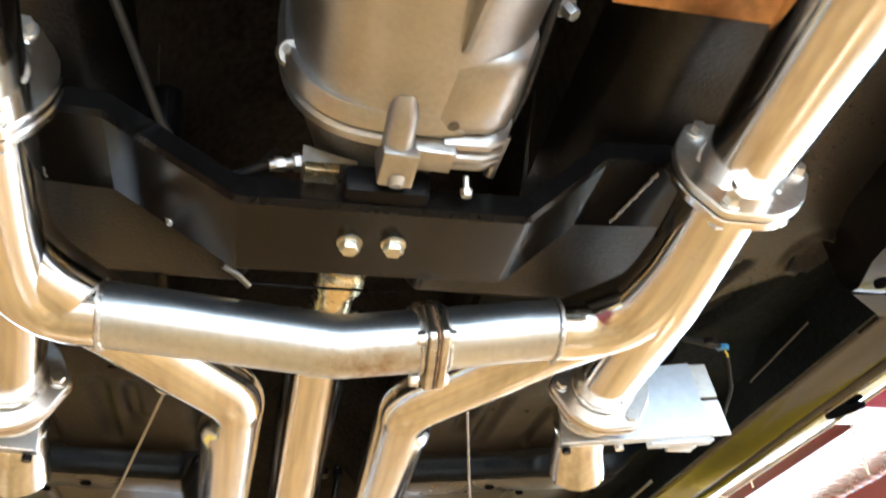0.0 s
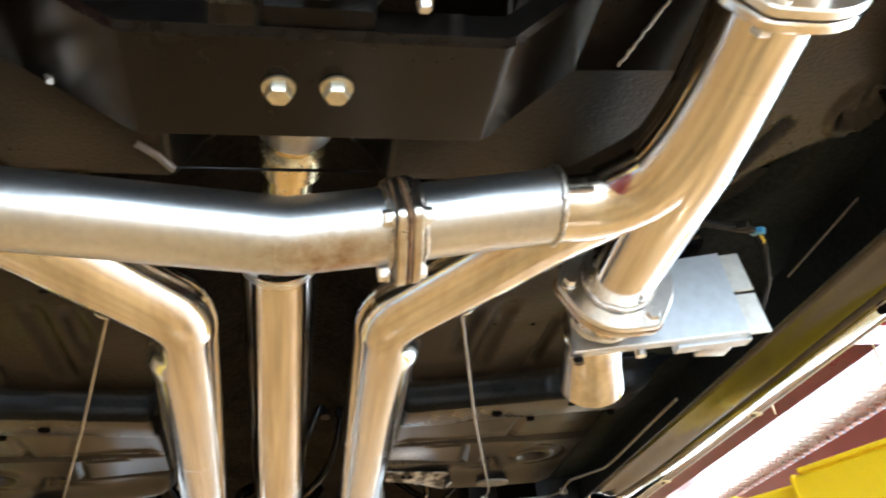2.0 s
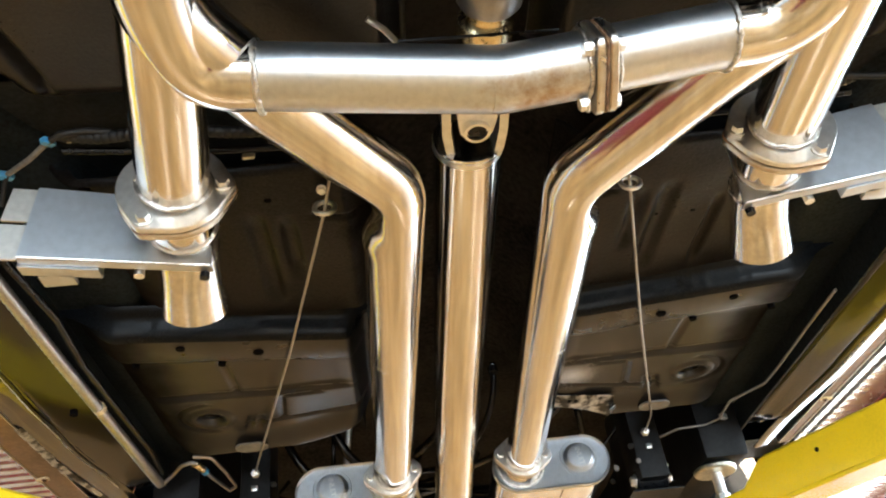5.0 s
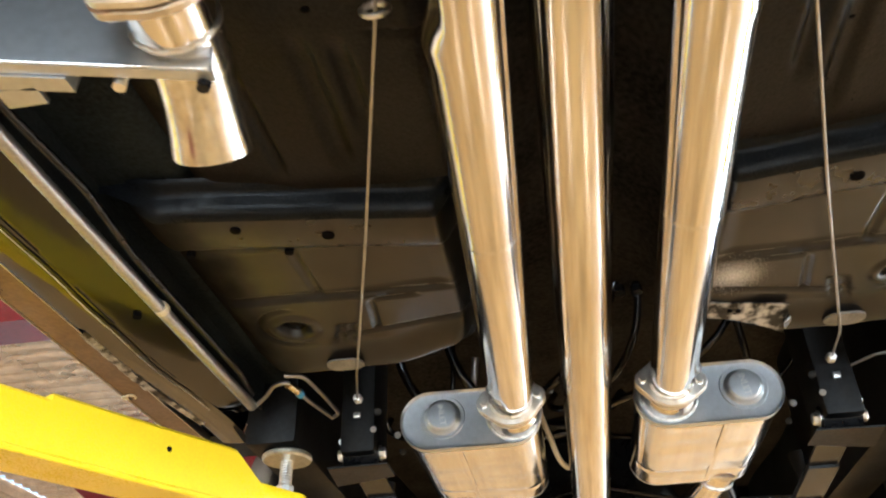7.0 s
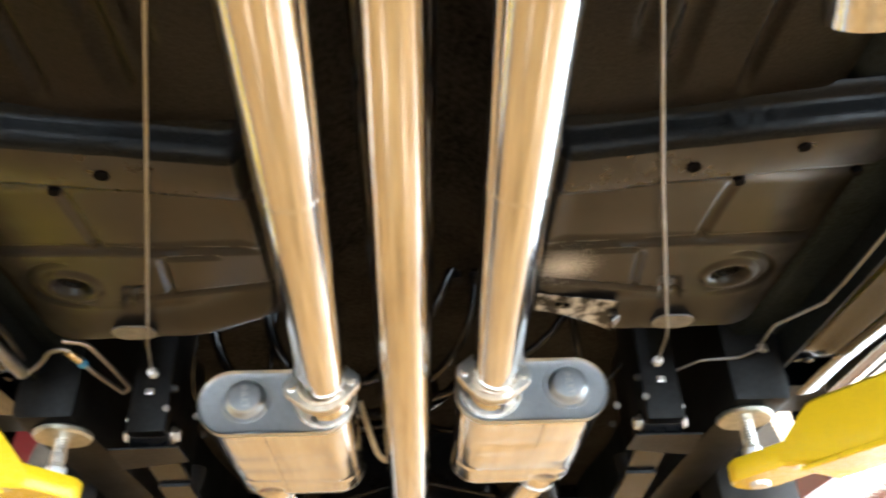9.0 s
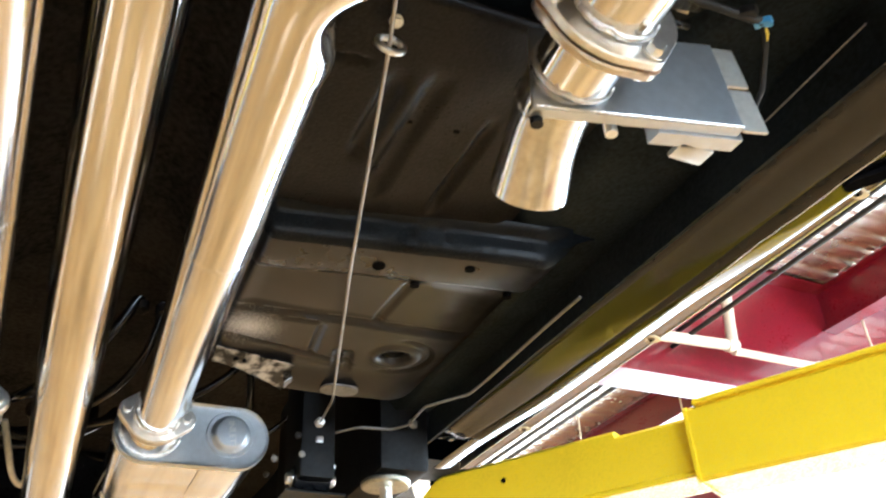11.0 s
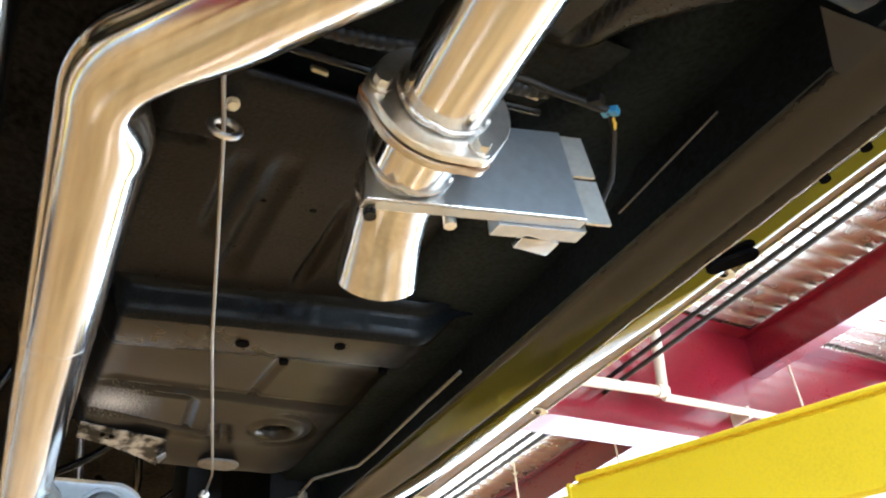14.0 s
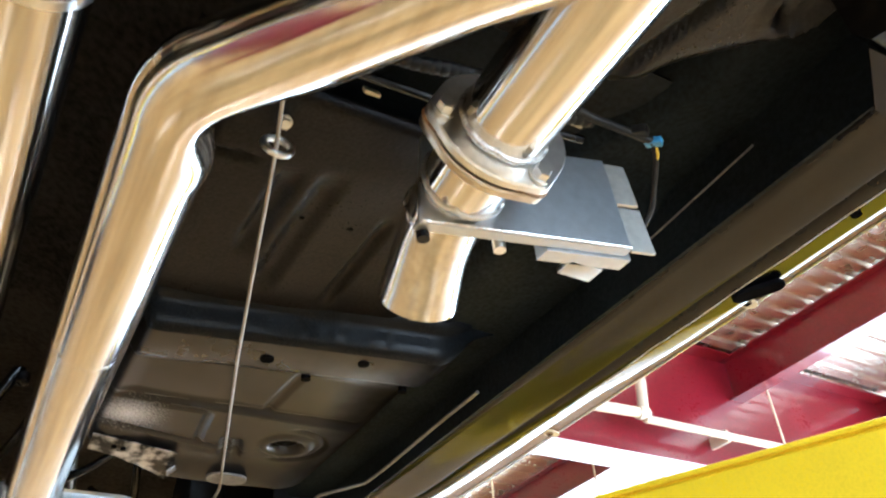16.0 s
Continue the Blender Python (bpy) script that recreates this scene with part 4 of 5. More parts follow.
for x, z in line:
    taper = -0.009
    rings.append([(x, 0.640, z + 0.030), (x, 0.636, z + 0.004), (x, 0.642, z), (x, 0.730 - taper, z - 0.001), (x, 0.736 - taper, z + 0.004), (x, 0.736 - taper, z + 0.040),
                  (x, 0.732 - taper, z + 0.040), (x, 0.732 - taper, z + 0.007), (x, 0.644, z + 0.005), (x, 0.643, z + 0.030)])
part("channel", Mesh().loft(rings), CROSSPAINT, xm, "", 25)
for bx, by in ((-0.004, 0.686), (0.036, 0.684)):
    part("bolt", Mesh().hexbolt((bx, by, 1.690), (0, 0, -1), 0.0165, 0.011, 0.0118), YELLOWZINC, xm, "zinc-plated mounting bolt")
part("rubber_mount", slab_box(-0.016, 0.060, 0.620, 0.72, 1.697, 1.728, 0.008), SOOT, xm, "black rubber gearbox mount")
part("stud", Mesh().rod((-0.178, 0.727, 1.765), (-0.167, 0.733, 1.730), 0.0040, seg=12).hexbolt((-0.177, 0.728, 1.757), (0, 0, -1), 0.011, 0.008, 0.008), GALV, xm, "plated stud with a nut")
part("side_tube", Mesh().tube([(-0.186, 0.70, 1.87), (-0.180, 0.728, 1.772)], 0.014, 20, True), GLOSS, xm)
part("thin_strap", Mesh().tube([(-0.092, 0.852, 1.745), (0.078, 0.848, 1.742)], 0.0016, 8, True), SATINBLACK, xm)
part("clip", Mesh().tube([(-0.122, 0.820, 1.745), (-0.106, 0.832, 1.742), (-0.094, 0.846, 1.738)], 0.0035, 8, True), GALV, xm)

# ---------------------------------------------------------------- propeller shaft
shaft = thing("propeller_shaft", (0, 1.1, 1.77), "polished steel propeller shaft running to the axle", "drive shaft")
S0, S1 = Vector((-0.005, 1.050, 1.784)), Vector((-0.005, 2.75, 1.668))
part("tube", Mesh().tube([S0 + (S1 - S0) * k / 12 for k in range(13)], 0.0450, 40, True), CHROME, shaft)
part("weld_collar", Mesh().tube([S0 + (S1 - S0) * 0.003, S0 + (S1 - S0) * 0.008], 0.0460, 40, True), GALV, shaft)
part("slip_yoke", Mesh().tube([(0.010, 0.80, 1.789), (0.009, 0.86, 1.787), (0.008, 0.865, 1.787), (0.007, 0.895, 1.786), (0.006, 0.90, 1.786), (0.002, 0.965, 1.784)], 0.03, 32, True, radii=[0.024, 0.024, 0.031, 0.031, 0.024, 0.026]), BRASS, shaft)
part("collar_ring", Mesh().tube([(0.012, 0.790, 1.790), (0.011, 0.796, 1.789), (0.010, 0.838, 1.788), (0.010, 0.844, 1.788)], 0.037, 32, True, radii=[0.034, 0.038, 0.036, 0.032]), CAST, shaft)
for ear in (-1, 1):
    part("yoke_ear", Mesh().loft([[(ear * (0.036 - w0 + dx), y, 1.785 + dz) for dx, dz in ((-0.006, -w), (0.005, -w), (0.005, w), (-0.006, w))]
                                  for y, w, w0 in ((0.978, 0.006, 0), (0.985, 0.014, 0), (1.00, 0.019, 0), (1.02, 0.021, 0), (1.045, 0.028, 0.004), (1.056, 0.032, 0.010))]), GALV, shaft, "", 50)
part("joint_cross", Mesh().rod((-0.044, 1.004, 1.784), (0.044, 1.004, 1.784), 0.0115, seg=20).rod((0, 1.004, 1.750), (0, 1.004, 1.818), 0.0115, seg=20), SATINBLACK, shaft)
part("bearing_cup", Mesh().tube([(0, 1.004, 1.747), (0, 1.004, 1.770)], 0.0165, 28, wall=0.004), GALV, shaft)
part("front_ear", Mesh().loft([[(dx, y, 1.756 + dz) for dx, dz in ((-w, -0.003), (w, -0.003), (w, 0.006), (-w, 0.006))] for y, w in ((0.94, 0.026), (0.985, 0.024), (1.010, 0.020), (1.022, 0.010))]), GALV, shaft)

# ---------------------------------------------------------------- exhaust
R, RX = 0.0395, 0.0325


def upright(p, way, spin=0.0):
    """A pose at p whose z axis looks along way and whose y axis stands up."""
    w = Vector(way).normalized()
    y = (Vector((0, 0, 1)) - w * w.z).normalized()
    x = y.cross(w)
    return Matrix(((x.x, y.x, w.x, p[0]), (x.y, y.y, w.y, p[1]), (x.z, y.z, w.z, p[2]), (0, 0, 0, 1))) @ pose(0, 0, 0, 0, 0, spin)


def collar(p, way, circles, thick, spin=0.0):
    return Mesh().slab(hull(circles, 56), upright(p, way, spin), thick, 0.0015)


def three(r=0.0620, lobe=0.0135, reach=0.0545):
    return [(0, 0, r)] + [(reach * math.cos(a), reach * math.sin(a), lobe) for a in (math.pi / 2 + k * 2 * math.pi / 3 for k in range(3))]


def two(r=0.042, lobe=0.013, reach=0.052):
    return [(0, 0, r), (reach, 0, lobe), (-reach, 0, lobe)]


def bolts_on(parent, p, way, reach, spin, count, front=True, mat=None):
    """Bolt heads round a flange, with nuts behind."""
    m = upright(p, way, spin)
    for k in range(count):
        a = math.pi / 2 + k * 2 * math.pi / count if count == 3 else k * math.pi
        q = m @ Vector((reach * math.cos(a), reach * math.sin(a), 0))
        w = Vector(way).normalized()
        part("bolt", Mesh().hexbolt(q - w * 0.0095, -w, 0.0135, 0.009, 0.010), mat or GALV, parent)
        part("nut", Mesh().hexbolt(q + w * 0.0095, w, 0.0135, 0.009, 0.0, 0.0), mat or GALV, parent)


def weld(p, way, r, parent, thick=0.0026, mat=None):
    """A rough weld bead round a pipe."""
    m = facing(p, way)
    pts = [m @ Vector(((r + 0.0006 * noise.noise((k * 0.9, p[0] * 9, 1))) * math.cos(a), (r + 0.0006 * noise.noise((k * 0.9, 3, p[1]))) * math.sin(a), 0.0022 * noise.noise((k * 0.7, 7, p[0]))))
           for k, a in enumerate(2 * math.pi * j / 60 for j in range(61))]
    rad = [thick * (1 + 0.35 * noise.noise((k * 1.1, 2, p[0] * 3))) for k in range(61)]
    return part("weld_bead", Mesh().tube(pts, thick, 8, True, radii=rad), mat or WELD, parent)


def dent(mesh, at, reach, depth, towards):
    """Presses a hollow into a pipe."""
    at, towards = Vector(at), Vector(towards).normalized()
    for i, p in enumerate(mesh.v):
        d = (Vector(p) - at).length
        if d < reach:
            k = (1 - (d / reach) ** 2) ** 2
            mesh.v[i] = tuple(Vector(p) + towards * depth * k)
    return mesh


def crush(mesh, course, kink, side, lip_at, depth):
    """Flattens the inside of a hand-made bend, ending past it in a puckered lip."""
    near = min(range(len(course)), key=lambda k: (course[k] - Vector(kink)).length)
    run = [0.0]
    for a, b in zip(course, course[1:]):
        run.append(run[-1] + (b - a).length)
    inside = Vector((side * 0.93, 0.36, 0)).normalized()
    for i, p in enumerate(mesh.v):
        p = Vector(p)
        if (p - Vector(kink)).length > 0.22:
            continue
        k = min(range(len(course)), key=lambda q: (course[q] - p).length_squared)
        along = run[k] - run[near] + (p - course[k]).dot(course[min(k + 1, len(course) - 1)] - course[max(k - 1, 0)]) / max(1e-6, (course[min(k + 1, len(course) - 1)] - course[max(k - 1, 0)]).length)
        g = ease(0.15, 0.95, (p - course[k]).dot(inside) / R)
        hollow = ease(-0.105, -0.035, along) * (1 - ease(lip_at - 0.034, lip_at + 0.006, along))
        lip = math.exp(-((along - lip_at - 0.012) / 0.014) ** 2)
        mesh.v[i] = tuple(p + inside * g * (lip * 0.0028 - hollow * depth))
    return mesh


def fine(points, step):
    """The same line with a point every step."""
    pts = [Vector(p) for p in points]
    out = [pts[0]]
    for a, b in zip(pts, pts[1:]):
        n = max(1, int((b - a).length / step))
        out += [a + (b - a) * (k + 1) / n for k in range(n)]
    return out


def bend(p0, p1, c0, c1, n=24):
    """A smooth bend from p0 to p1 with the two handles."""
    p0, p1, c0, c1 = (Vector(q) for q in (p0, p1, c0, c1))
    return [p0 * (1 - t) ** 3 + c0 * 3 * t * (1 - t) ** 2 + c1 * 3 * t * t * (1 - t) + p1 * t ** 3 for t in (k / n for k in range(n + 1))]


def downpipe(side, top, flange_at, elbow, cross_end, diag, kink, rear, cut, spin, lip_at, dents):
    """One bank: collector, flange, main pipe to the muffler, elbow to the balance pipe and the cut-out branch."""
    ex = thing("exhaust_pipe", flange_at, "polished stainless exhaust pipe with welded branches", "exhaust pipe", "exhaust pipes")
    f, e = Vector(flange_at), Vector(elbow)
    way = (e - f).normalized()
    part("collector", Mesh().tube(fine([top, f - way * 0.004], 0.05), 0.0385, 40), CHROME, ex)
    fl = part("flange", collar(f - way * 0.0055, way, three(), 0.009, spin), GALV if side > 0 else CHROME, ex, "plated three-bolt flange")
    part("flange", collar(f + way * 0.0055, way, three(), 0.009, spin), CHROME, ex)
    weld(f - (f - Vector(top)).normalized() * 0.012, f - Vector(top), 0.0385, ex, 0.0022)
    bolts_on(fl, f, way, 0.0545, spin, 3)
    course = fine(fillet([f, e, diag, kink, rear], [0.16, 0.3, 0.085], 18), 0.012)
    size = [R - (R - 0.0335) * ease(rear[1] - 0.055, rear[1] - 0.02, q.y) for q in course]
    main = Mesh().tube(course, R, 48, radii=size)
    for at, reach, depth, towards in dents:
        dent(main, at, reach, depth, towards)
    crush(main, course, kink, side, lip_at, 0.0125)
    dent(main, Vector(rear) + Vector((side * 0.026, -0.052, -0.012)), 0.030, 0.009, (-side, 0, 0.3))
    dent(main, Vector(rear) + Vector((side * 0.034, -0.088, -0.012)), 0.028, -0.007, (-side, 0, 0.3))
    part("main_pipe", main, CHROME, ex)
    mark = next(q for q in course if q.y > 1.455)
    part("tube_joint", Mesh().tube([mark - Vector((0, 0.004, 0)), mark, mark + Vector((0, 0.004, 0))], R, 44, radii=[R + 0.0001, R + 0.0005, R + 0.0001]), TIPSTEEL, ex, "faint butt joint in the tube")
    c = Vector(cross_end)
    c0 = c + Vector((side * 0.022, -0.001, 0.001))
    part("elbow", Mesh().tube([*bend(f + way * 0.05, c0, f + way * 0.15, c0 + Vector((side * 0.075, -0.004, 0.004))), c], R, 44, radii=[R - (R - 0.0342) * ease(0.35, 0.95, k / 24) for k in range(25)] + [0.0342]), CHROME, ex)
    b = Vector(cut) - e
    part("cutout_branch", Mesh().tube([e - way * 0.10, e - way * 0.05, e, e + b * 0.3, e + b * 0.6, cut], R + 0.0003, 44), CHROME, ex)
    weld(c, (side, 0, 0), RX + 0.002, ex, 0.003)
    weld(Vector(cut) - b.normalized() * 0.006, b, R + 0.001, ex)
    return ex


down_r = downpipe(1, (0.240, 0.05, 1.645), (0.339, 0.583, 1.722), (0.345, 0.76, 1.700), (0.238, 0.828, 1.693), (0.254, 0.874, 1.707),
                  (0.117, 1.050, 1.702), (0.148, 2.03, 1.710), (0.360, 0.985, 1.706), 90, 0.062,
                  [((0.190, 1.975, 1.69), 0.042, 0.016, (-1, 0, 0.3))])
down_l = downpipe(-1, (-0.22, 0.05, 1.63), (-0.292, 0.543, 1.708), (-0.310, 0.76, 1.705), (-0.232, 0.835, 1.688), (-0.233, 0.872, 1.705),
                  (-0.106, 1.035, 1.700), (-0.142, 2.03, 1.702), (-0.352, 0.990, 1.690), -90, 0.086,
                  [((-0.184, 1.975, 1.68), 0.042, 0.016, (1, 0, 0.3))])

hp = thing("balance_pipe", (0, 0.84, 1.68), "dull aluminised balance pipe with a bolted joint", "exhaust pipe")
run = fine(fillet([(-0.232, 0.835, 1.688), (0.003, 0.842, 1.667), (0.093, 0.837, 1.676)], 0.07), 0.01)
cut_at = next(k for k, q in enumerate(run) if q.x > -0.012)
part("left_half", Mesh().tube(run[:cut_at + 1], RX + 0.0013, 44), HEATED, hp, "dull aluminised pipe")
part("bend_section", Mesh().tube(run[cut_at:], RX + 0.0013, 44), HEATED, hp, "heat-stained bend by the joint")
part("right_half", Mesh().tube(fine([(0.107, 0.836, 1.678), (0.238, 0.828, 1.693)], 0.02), RX + 0.0013, 44), ALUMINISED, hp)
cw = (1, -0.03, 0.1)
LOBES = [(0, 0, 0.042), (-0.035, -0.016, 0.013), (0.018, -0.037, 0.012), (0.013, 0.042, 0.013)]
part("joint_flange", collar((0.0935, 0.837, 1.676), cw, LOBES, 0.0085), STAINED, hp)
part("joint_gasket", collar((0.1000, 0.8365, 1.677), cw, LOBES, 0.003), RUSTY, hp, "rusty brown gasket")
part("joint_flange", collar((0.1065, 0.836, 1.678), cw, LOBES, 0.0085), STAINED, hp)
for bx, by, bz in ((0, 0.802, 1.661), (0.0, 0.855, 1.640), (0, 0.85, 1.719)):
    part("bolt", Mesh().hexbolt((0.112, by, bz + 0.001), cw, 0.013, 0.009, 0.009), GALV, hp)
    part("nut", Mesh().hexbolt((0.088, by, bz - 0.001), (-1, 0.03, -0.1), 0.013, 0.009, 0.009), BRASS if bz < 1.64 else GALV, hp)
weld((0.086, 0.837, 1.675), cw, RX + 0.002, hp)
weld((0.115, 0.836, 1.679), cw, RX + 0.002, hp)


def cutout(side, p, z0, z1, tip, spin):
    """An electric exhaust cut-out: flange pair, valve body, sheet plate with a motor box, turned tip."""
    p = Vector(p)
    co = thing("exhaust_cutout", p, "silver exhaust cut-out valve with a flat mounting plate", "exhaust valve", "exhaust cut-outs")
    way = Vector((side * 0.10, 1, 0)).normalized()
    fl = part("flange", collar(p - way * 0.0045, way, three(), 0.009, spin), GALV, co, "plated three-bolt flange")
    part("gasket", collar(p + way * 0.0015, way, three(0.054, 0.015), 0.003, spin), RUSTY, co)
    part("flange", collar(p + way * 0.0075, way, three(), 0.009, spin), STAINED, co)
    bolts_on(fl, p, way, 0.0545, spin, 3)
    part("valve_body", Mesh().tube([p + way * 0.010, p + way * 0.030, p + way * 0.070], 0.040, 44, radii=[0.0395, 0.0395, 0.0395]), CHROME, co)
    weld(p + way * 0.066, way, 0.0398, co, 0.0025, GALV)
    yi, yo = p.y + 0.082, p.y + 0.032   # the plate's inner and outer end
    xo = side * 0.535
    xi = side * 0.328

    def at(u, z, back=0.0):
        return (xi + (xo - xi) * u, yi + (yo - yi) * u + back, z)
    zt, lean = z1 - 0.002, -0.003
    end, tab = (0.945, 1.085) if side > 0 else (0.965, 1.125)   # where the plate and its end tabs stop
    plate = Mesh().loft([[at(0, z0, b), at(end + 0.02, z0, b), at(end - 0.03, zt, b + lean), at(0.03, zt - 0.006, b + lean)] for b in (0, 0.0035)])
    part("plate", plate, SATIN, co, "brushed steel mounting plate")
    part("plate_lip", Mesh().loft([[at(0, z0 - 0.001, b), at(end + 0.02, z0 - 0.001, b), at(end + 0.02, z0 + 0.002, b), at(0, z0 + 0.002, b)] for b in (0.0005, 0.012)]), SATIN, co)
    bead = [at(0.01 + (end + 0.005) * k / 120, z0 + 0.0005, -0.001) for k in range(121)]
    part("edge_bead", Mesh().tube(bead, 0.002, 8, True, radii=[0.0015 if k % 4 < 2 else 0.0010 for k in range(121)]), GALV, co, "ground weld along the edge")
    zm = (z0 + zt) / 2 - 0.002
    for a, b, w, s in ((z0 - 0.002, zm - 0.0025, tab, end + 0.024), (zm + 0.0025, zt - 0.003, tab - 0.03, end - 0.006)):
        ka, kb = lean * (a - z0) / (zt - z0), lean * (b - z0) / (zt - z0)
        part("end_tab", Mesh().loft([[at(s, a, q + ka), at(w, a, q + ka), at(w - 0.03, b, q + kb), at(s - 0.028, b, q + kb)] for q in (0.001, 0.004)]), TABSTEEL, co, "bare folded end tab")
    part("tab_fold", Mesh().loft([[at(end - 0.07, z, q + 0.0045), at(end + 0.02, z, q + 0.0045), at(end + 0.02, z, q + 0.0065), at(end - 0.07, z, q + 0.0065)] for z, q in ((z0 + 0.004, -0.001), (zt - 0.006, lean + 0.002))]), SATINBLACK, co)
    part("motor_box", Mesh().loft([[at(u, z0 - 0.004, 0.013), at(u, z0 + 0.05, 0.013), at(u, z0 + 0.05, 0.030), at(u, z0 - 0.004, 0.030)] for u in (0.60, 1.0)]), SATIN, co, "bare steel valve motor box")
    part("motor_tab", Mesh().box(Matrix.Translation(at(0.84, z0 - 0.001, 0.040)), 0.038, 0.022, 0.006, 0.001), SATIN, co)
    part("stop_bolt", Mesh().rod(at(0.40, z0 - 0.006, 0.02), at(0.40, z0 + 0.01, 0.02), 0.006, seg=14), GALV, co)
    part("corner_bolt", Mesh().rod(at(0.05, z0 - 0.008, 0.015), at(0.05, z0 + 0.012, 0.015), 0.006, seg=14), SATINBLACK, co)
    t = Vector(tip)
    part("tip", Mesh().tube(bend(p + way * 0.072, t, p + way * 0.13, t - (t - p - way * 0.12).normalized() * 0.035, 20), 0.0385, 44, radii=[0.0385 - 0.0015 * math.sin(math.pi * k / 20) + 0.0025 * ease(10, 20, k) for k in range(21)]), TIPSTEEL, co, "curved satin tail tip")
    weld(p + way * 0.112 + Vector((0, 0, -0.001)), way, 0.0383, co, 0.0012, CHROME)
    return co


cutout(1, (0.361, 0.992, 1.706), 1.660, 1.768, (0.393, 1.193, 1.669), -90)
cutout(-1, (-0.354, 0.997, 1.690), 1.639, 1.740, (-0.373, 1.193, 1.651), 90)


def lettering(words, size, m, mat, parent, depth=0.0006):
    curve = bpy.data.curves.new("words", "FONT")
    curve.body, curve.size, curve.extrude, curve.align_x, curve.align_y = words, size, depth, "CENTER", "CENTER"
    temp = bpy.data.objects.new("words", curve)
    scene.collection.objects.link(temp)
    data = bpy.data.meshes.new_from_object(temp.evaluated_get(bpy.context.evaluated_depsgraph_get()))
    bpy.data.objects.remove(temp)
    data.transform(m)
    data.materials.append(mat)
    ob = new("lettering", data)
    ob.parent = parent
    ob.matrix_parent_inverse = parent.matrix_world.inverted()
    return ob


def muffler(side, cx, z, seed):
    mu = thing("muffler", (cx, 2.2, z), "polished oval muffler with a grey end cap", "muffler", "mufflers")

    def ov(s, y, wobble=0.0):
        out = []
        for k, (a, b) in enumerate(hull([(cx - 0.077, z, 0.056 * s), (cx + 0.077, z, 0.056 * s)], 64)):
            n = wobble * noise.noise((a * 16, y * 18, seed)) * (1 if abs(a - cx) < 0.085 else 0.1)
            crease = 0.0018 * math.exp(-((y - 2.375 - 0.1 * (a - cx)) / 0.008) ** 2) * (b < z) * wobble / 0.0028
            out.append((a, y, b + n + crease))
        return out
    part("body", Mesh().loft([ov(1 - 0.012 * abs(2 * k / 60 - 1), 2.085 + 0.365 * k / 60, 0.0028) for k in range(61)]), CHROME, mu, "polished wrapped shell with small dents")
    part("shell_seam", Mesh().loft([[(cx + side * 0.02, y, z - 0.0565), (cx + side * 0.028, y, z - 0.0575), (cx + side * 0.03, y, z - 0.055)] for y in (2.092, 2.2, 2.44)]), CHROME, mu)
    part("end_cap", Mesh().loft([ov(0.86, 2.082), ov(0.96, 2.081), ov(1.035, 2.076), ov(1.05, 2.080), ov(1.05, 2.090), ov(1.0, 2.093)]), SATIN, mu, "grey pressed end cap")
    part("rear_cap", Mesh().loft([ov(0.97, 2.447), ov(0.985, 2.450), ov(0.985, 2.456), ov(0.88, 2.462)]), SATIN, mu)
    bx = side * 0.282
    port = part("blank_port", Mesh().loft([[(bx + r * math.cos(a), y, z + 0.006 + r * math.sin(a)) for a in (2 * math.pi * k / 40 for k in range(40))]
                                           for y, r in ((2.083, 0.044), (2.0795, 0.042), (2.0800, 0.036), (2.0775, 0.0335), (2.070, 0.030), (2.0675, 0.0265), (2.067, 0.010))]), SATIN, mu, "pressed blank inlet port", 16)
    lettering("INLET", 0.0165, Matrix.Translation((bx, 2.0668, z + 0.006)) @ pose(0, 0, 0, 90, 0, 0) @ pose(0, 0, 0, 0, 0, -82), GALV, port, 0.0008)
    nx = side * 0.145
    zf = z + 0.004
    part("neck", Mesh().tube([(nx, 2.025, zf), (nx, 2.045, zf), (nx, 2.060, zf), (nx, 2.074, zf), (nx, 2.084, zf)], 0.036, 36, radii=[0.034, 0.035, 0.039, 0.046, 0.052]), CHROME, mu)
    fl = part("flange", collar((nx, 2.018, zf), (0, 1, 0), two(0.050, 0.019, 0.045), 0.009, 6 * side), GALV, mu, "plated two-bolt flange")
    part("gasket", collar((nx, 2.0245, zf), (0, 1, 0), two(0.049, 0.018, 0.045), 0.003, 6 * side), RUSTY, mu)
    part("flange", collar((nx, 2.031, zf), (0, 1, 0), two(0.050, 0.019, 0.045), 0.009, 6 * side), STAINED, mu)
    bolts_on(fl, (nx, 2.0245, zf), (0, 1, 0), 0.049, 6 * side, 2)
    weld((nx, 2.0815, zf), (0, 1, 0), 0.052, mu, 0.003)
    weld((nx, 2.012, zf), (0, 1, 0), 0.036, mu, 0.004, GALV)
    ox = cx + side * 0.06
    part("outlet_pipe", Mesh().tube(fillet([(ox, 2.455, z - 0.022), (ox - side * 0.012, 2.52, z - 0.040), (ox - side * 0.048, 2.62, z - 0.062), (ox - side * 0.050, 2.85, z + 0.06),
                                            (ox - side * 0.05, 3.05, z + 0.10)], 0.09), 0.0300, 32), CHROME, mu)
    part("rear_collar", Mesh().rod((ox, 2.452, z - 0.018), (ox - side * 0.006, 2.492, z - 0.034), 0.050, 0.036, seg=32), CHROME, mu)
    weld((ox - side * 0.006, 2.492, z - 0.034), (-side * 0.15, 1, -0.35), 0.036, mu, 0.004)
    return mu


muffler(-1, -0.229, 1.697, 1)
muffler(1, 0.217, 1.708, 9)


# ---------------------------------------------------------------- axle and springs behind
axle = thing("rear_axle", (0, 2.9, 1.67), "black rear axle with a round differential housing", "axle")
part("tube", Mesh().rod((-0.72, 2.92, 1.67), (0.72, 2.92, 1.67), 0.04, seg=28), SATINBLACK, axle)
